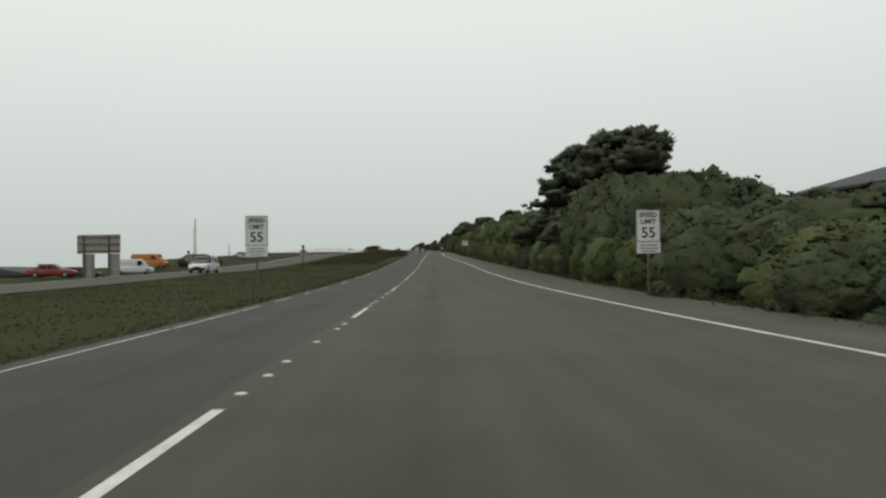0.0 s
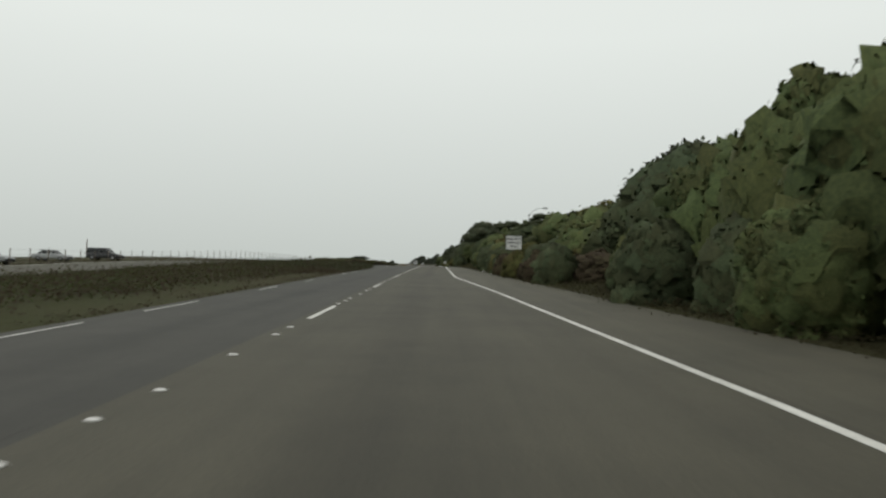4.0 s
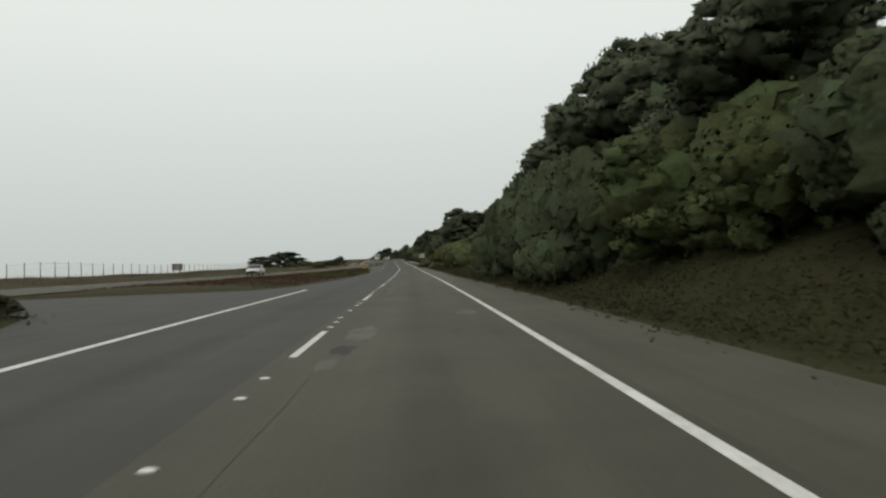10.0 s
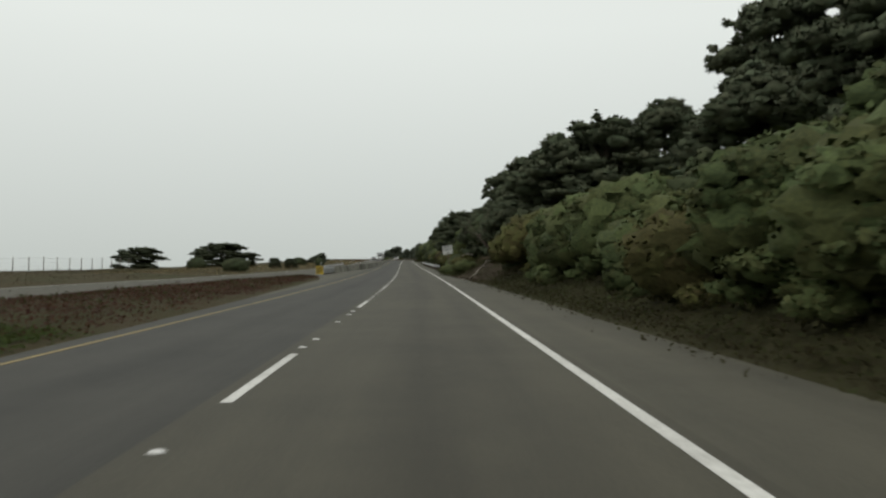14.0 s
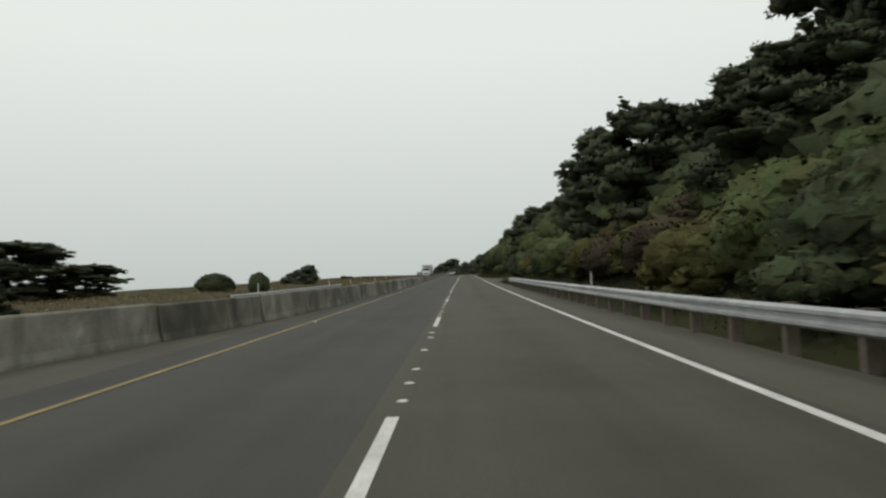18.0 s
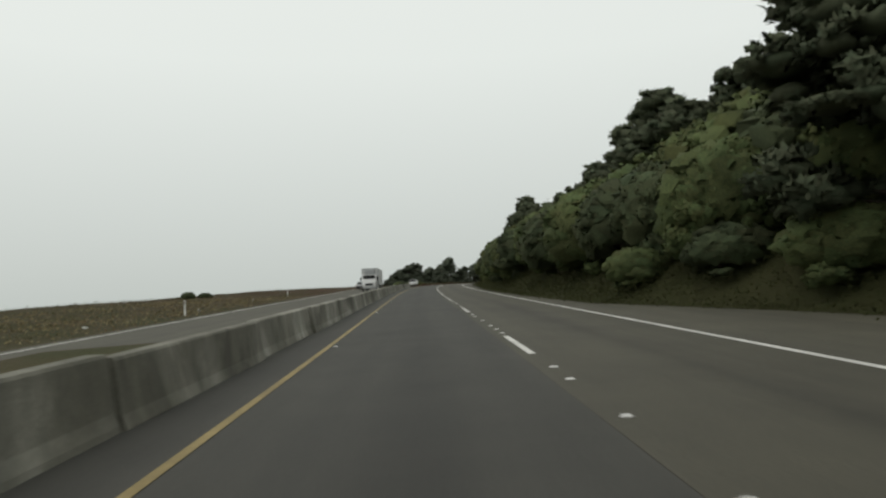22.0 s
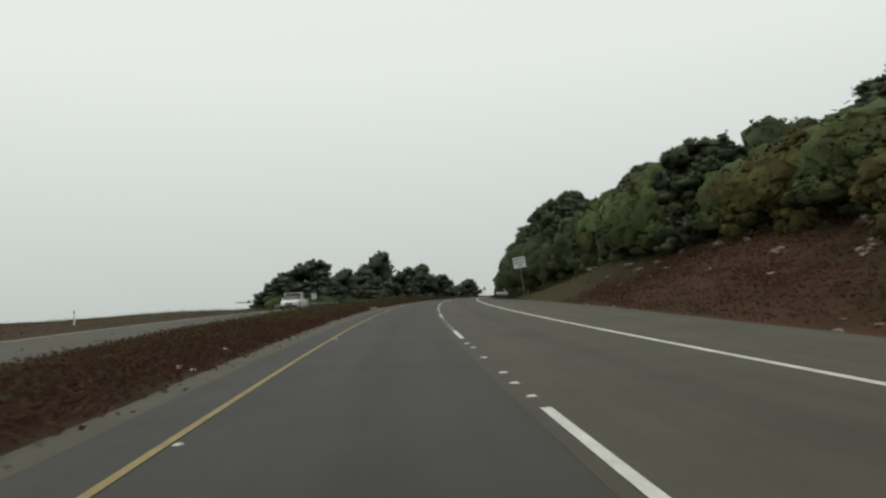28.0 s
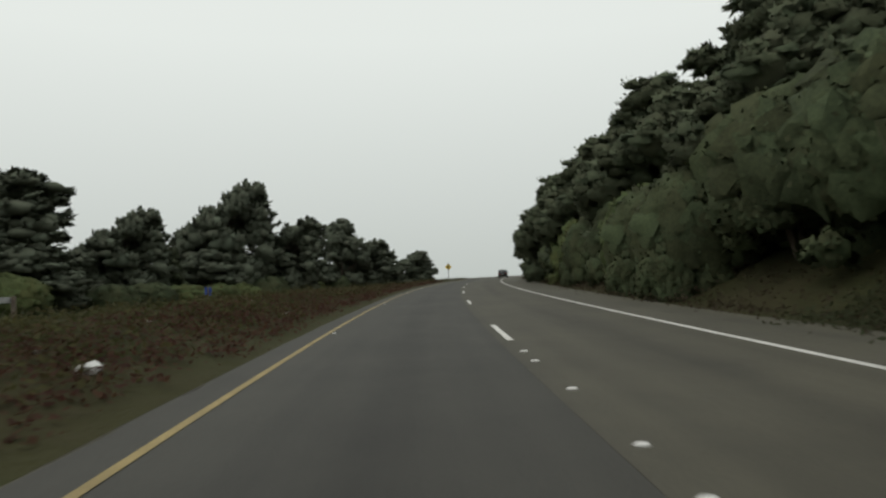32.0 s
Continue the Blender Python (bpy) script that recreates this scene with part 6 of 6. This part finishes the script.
def car(kind, s, l, turn, paint, label, z=None, group="", lit=False):
    """A car of one of a few shapes, its nose to +y."""
    long, half, belt, roof, r = {"suv": (4.6, 0.92, 1.0, 1.68, 0.35), "sedan": (4.6, 0.88, 0.92, 1.42, 0.32), "van": (5.4, 0.98, 1.15, 2.1, 0.36), "pickup": (5.7, 0.98, 1.12, 1.86, 0.4)}[kind]
    z = height(s, l) + 0.07 if z is None else z
    root = thing(kind if kind in ("van", "suv") else {"sedan": "car", "pickup": "pickup_truck"}[kind], label, "van" if kind == "van" else "pickup truck" if kind == "pickup" else "car", stand(s, l, z, turn), group)
    h = long / 2
    nose = 0.72 * belt
    secs = [ring(-h, half * 0.9, 0.45, belt * 0.92), ring(-h + 0.15, half, 0.3, belt), ring(h - 1.5, half, 0.25, belt), ring(h - 0.35, half * 0.97, 0.25, belt * 0.88), ring(h, half * 0.85, 0.32, nose)]
    piece("body", mesh_of("body", *loft(secs), M[paint], True), root)
    if kind == "pickup":
        a, b = -0.9, 1.35
    elif kind == "sedan":
        a, b = -h + 0.75, h - 1.35
    else:
        a, b = -h + 0.06, h - (0.75 if kind == "van" else 1.25)
    cab = [ring(a, half * 0.92, belt - 0.06, belt + 0.05, 0.05), ring(a + (0.12 if kind != "sedan" else 0.6), half * 0.84, belt - 0.06, roof - 0.03, 0.1), ring(b - 0.75, half * 0.82, belt - 0.06, roof, 0.1), ring(b, half * 0.9, belt - 0.06, belt + 0.04, 0.05)]
    piece("cabin", mesh_of("cabin", *loft(cab), M["glass"] if kind != "van" else M[paint], True), root)
    rf = [ring(a + 0.2, half * 0.8, roof - 0.05, roof + 0.015, 0.03), ring(b - 0.72, half * 0.79, roof - 0.05, roof + 0.02, 0.03)]
    piece("roof", mesh_of("roof", *loft(rf), M[paint], True), root)
    for side in (-1, 1):
        for y in (a + 0.55, (a + b) / 2, b - 0.8) if kind != "pickup" else (a + 0.1, (a + b) / 2 - 0.1, b - 0.75):
            part("pillar", cube(side * half * 0.9 - 0.03, side * half * 0.9 + 0.03, y - 0.05, y + 0.05, belt - 0.04, roof - 0.03), M[paint], root)
        part("headlight", cube(side * half * 0.62 - 0.16, side * half * 0.62 + 0.16, h - 0.12, h - 0.02, nose - 0.22, nose - 0.06, 0.02), M["lit"] if lit else M["lens"], root, "lit headlight" if lit else "")
        part("tail_light", cube(side * half * 0.78 - 0.09, side * half * 0.78 + 0.09, -h - 0.015, -h + 0.08, belt * 0.72, belt * 0.9, 0.01), M["tail"], root)
        part("mirror", cube(side * (half + 0.1) - 0.1, side * (half + 0.1) + 0.1, b - 0.6, b - 0.48, belt + 0.02, belt + 0.2, 0.03), M[paint], root)
    part("windscreen", cube(-half * 0.72, half * 0.72, b - 0.42, b - 0.38, belt + 0.08, roof - 0.16), M["glass"], root).matrix_basis = Matrix()
    part("bumper", cube(-half * 0.86, half * 0.86, h - 0.06, h + 0.06, 0.3, 0.5, 0.04), M["tyre"], root)
    part("bumper", cube(-half * 0.86, half * 0.86, -h - 0.06, -h + 0.06, 0.38, 0.58, 0.04), M["tyre"], root)
    part("grille", cube(-half * 0.4, half * 0.4, h - 0.03, h + 0.02, nose - 0.24, nose - 0.08, 0.01), M["tyre"], root)
    part("plate_bar", cube(-0.16, 0.16, -h - 0.03, -h + 0.0, belt * 0.6, belt * 0.6 + 0.13), M["sign_white"], root)
    if kind == "van":
        for side in (-1, 1):
            part("window", cube(side * half * 0.93 - 0.02, side * half * 0.93 + 0.02, b - 1.5, b - 0.85, belt + 0.1, roof - 0.25), M["glass"], root)
            part("rear_window", cube(side * 0.4 - 0.3, side * 0.4 + 0.3, -h + 0.02, -h + 0.1, belt + 0.1, roof - 0.35), M["glass"], root)
    if kind == "pickup":
        part("bed_liner", cube(-half * 0.84, half * 0.84, -h + 0.12, -0.95, belt - 0.02, belt + 0.008), M["tyre"], root)
    wheels(root, (-h + 0.9, h - 0.85), half, r)
    return root


def box_truck(s, l, turn, z):
    root = thing("box_truck", "white box truck with a square cargo body", "truck", stand(s, l, z, turn))
    part("cargo_box", cube(-1.2, 1.2, -4.2, 1.6, 1.0, 3.35, 0.04), M["box_side"], root)
    for x in (-1.19, 1.19):
        for y in (-4.2, 1.58):
            part("corner_post", cube(x - 0.05, x + 0.05, y - 0.04, y + 0.06, 1.0, 3.38, 0.015), M["steel"], root)
    part("top_rail", cube(-1.22, 1.22, 1.56, 1.66, 3.3, 3.42, 0.02), M["steel"], root)
    cab = [ring(1.75, 1.0, 0.6, 2.45, 0.12), ring(2.9, 1.0, 0.6, 2.42, 0.14), ring(3.25, 0.98, 0.55, 1.55, 0.12), ring(3.45, 0.95, 0.5, 1.3, 0.12)]
    piece("cab", mesh_of("cab", *loft(cab), M["car_white"], True), root)
    part("windscreen", cube(-0.86, 0.86, -0.02, 0.02, -0.42, 0.42, 0.01), M["glass"], root).matrix_basis = Matrix.Translation((0, 3.12, 1.95)) @ Matrix.Rotation(radians(-21), 4, "X") @ Matrix.Translation((0, 0.04, 0))
    part("chiller_unit", cube(-0.75, 0.75, 1.66, 2.15, 2.55, 3.2, 0.06), M["car_silver"], root, "grey chiller unit over the cab")
    part("grille", cube(-0.6, 0.6, 3.42, 3.48, 0.85, 1.15, 0.02), M["tyre"], root)
    part("bumper", cube(-1.0, 1.0, 3.35, 3.55, 0.42, 0.68, 0.04), M["car_silver"], root)
    part("plate_bar", cube(-0.16, 0.16, 3.55, 3.57, 0.48, 0.61), M["sign_white"], root)
    part("chassis", cube(-0.45, 0.45, -4.0, 3.0, 0.6, 1.0, 0.02), M["tyre"], root)
    for side in (-1, 1):
        part("headlight", cube(side * 0.75 - 0.16, side * 0.75 + 0.16, 3.4, 3.5, 0.78, 0.98, 0.02), M["lens"], root)
        part("mirror", cube(side * 1.22 - 0.1, side * 1.22 + 0.1, 3.05, 3.12, 1.6, 2.05, 0.02), M["tyre"], root)
        part("side_window", cube(side * 1.0 - 0.02, side * 1.0 + 0.02, 2.1, 2.75, 1.6, 2.2), M["glass"], root)
        part("mudguard", cube(side * 0.98 - 0.2, side * 0.98 + 0.2, -3.4, -3.35, 0.3, 1.0), M["tyre"], root)
    wheels(root, (-2.6, 2.45), 1.1, 0.45)
    return root


box_truck(623, -9.9, 180, other_z(623) + 0.01)
car("pickup", 734, -16.4, 178, "car_white", "white crew-cab pickup truck on the opposite carriageway", other_z(734) + 0.01)
car("suv", 85, -21.3, 180, "car_white", "white sport utility car on the opposite carriageway", other_z(85) + 0.01)
car("sedan", 340, -19.6, 180, "car_white", "white car on the opposite carriageway", other_z(340) + 0.01)
car("sedan", 655, -15.8, 0, "car_silver", "silver car on the opposite carriageway", other_z(655) + 0.01)
car("suv", 905, 1.9, 0, "car_dark", "dark car on the asphalt of the highway", 0.01)
car("sedan", 900, -33, 178, "car_dark", "dark car with lit headlights on the opposite carriageway", other_z(900) + 0.3, lit=True)
car("van", 114, -40.5, 60, "car_white", "white cargo van parked beyond the opposite carriageway", group="vehicles parked beyond the opposite carriageway")
car("sedan", 100, -41.0, 75, "car_dark", "dark car parked beyond the opposite carriageway", group="vehicles parked beyond the opposite carriageway")
car("sedan", 88, -38, 80, "car_red", "red car parked beyond the opposite carriageway", group="vehicles parked beyond the opposite carriageway")
car("sedan", 168, -38, 90, "car_silver", "silver car parked beyond the opposite carriageway", group="vehicles parked beyond the opposite carriageway")
car("suv", 204, -44, 90, "car_dark", "dark sport utility car parked beyond the opposite carriageway", group="vehicles parked beyond the opposite carriageway")
car("sedan", 196, -47, 90, "car_silver", "pale car parked beyond the opposite carriageway", group="vehicles parked beyond the opposite carriageway")
tr = car("van", 124, -42, 90, "orange", "orange work truck parked beyond the opposite carriageway", group="vehicles parked beyond the opposite carriageway")

# ---- buildings ----
M["wall_dark"] = speckled("dark_weathered_siding", (0.06, 0.06, 0.058), (0.11, 0.108, 0.1), 1, 20, 0.9, 0.2)
M["roof_grey"] = speckled("dark_grey_roofing", (0.05, 0.052, 0.055), (0.09, 0.092, 0.095), 1, 20, 0.85, 0.3)
M["wall_tan"] = speckled("tan_stucco", (0.26, 0.22, 0.16), (0.36, 0.31, 0.24), 1, 20, 0.9, 0.2)


def house(s, l, turn, w, d, eave, ridge, label, wall, hip=False):
    root = thing("house", label, "building", stand(s, l, height(s, l), turn))
    part("wall", cube(-w / 2, w / 2, -d / 2, d / 2, -1.0, eave), M[wall], root)
    o = 0.5
    cut = w * 0.3 if hip else -0.0
    v = [(-w / 2 - o, -d / 2 - o, eave), (w / 2 + o, -d / 2 - o, eave), (w / 2 + o, d / 2 + o, eave), (-w / 2 - o, d / 2 + o, eave), (-w / 2 - o + cut, 0, ridge), (w / 2 + o - cut, 0, ridge),
         (-w / 2 - o, -d / 2 - o, eave - 0.18), (w / 2 + o, -d / 2 - o, eave - 0.18), (w / 2 + o, d / 2 + o, eave - 0.18), (-w / 2 - o, d / 2 + o, eave - 0.18)]
    f = [(0, 1, 5, 4), (2, 3, 4, 5), (1, 2, 5), (3, 0, 4), (9, 8, 7, 6), (6, 7, 1, 0), (7, 8, 2, 1), (8, 9, 3, 2), (9, 6, 0, 3)]
    piece("roof", mesh_of("roof", v, f, M["roof_grey"]), root)
    n = int(w // 3.2)
    for k in range(n):
        x = -w / 2 + (k + 0.5) * w / n
        win = part("window", cube(x - 0.65, x + 0.65, -d / 2 - 0.05, -d / 2 + 0.02, eave - 1.7, eave - 0.6, 0.02), M["sign_white"], root)
        part("pane", cube(x - 0.56, x + 0.56, -d / 2 - 0.065, -d / 2 - 0.052, eave - 1.62, eave - 0.68), M["glass"], win)
    for y in (-d / 4, d / 4):
        win = part("window", cube(-w / 2 - 0.05, -w / 2 + 0.02, y - 0.6, y + 0.6, eave - 1.7, eave - 0.6, 0.02), M["sign_white"], root)
        part("pane", cube(-w / 2 - 0.065, -w / 2 - 0.052, y - 0.5, y + 0.5, eave - 1.62, eave - 0.68), M["glass"], win)
    return root


house(135, -66, 82, 34, 12, 2.4, 3.6, "long low dark building with a grey roof", "wall_dark")
hh = house(60, 34, 80, 12, 9, 4.6, 6.2, "tan two-storey house with a hipped dark roof behind the hedge", "wall_tan", True)
part("roof_vent", cube(-0.1, 0.1, -0.1, 0.1, 5.9, 7.0, 0.02), M["steel"], hh)
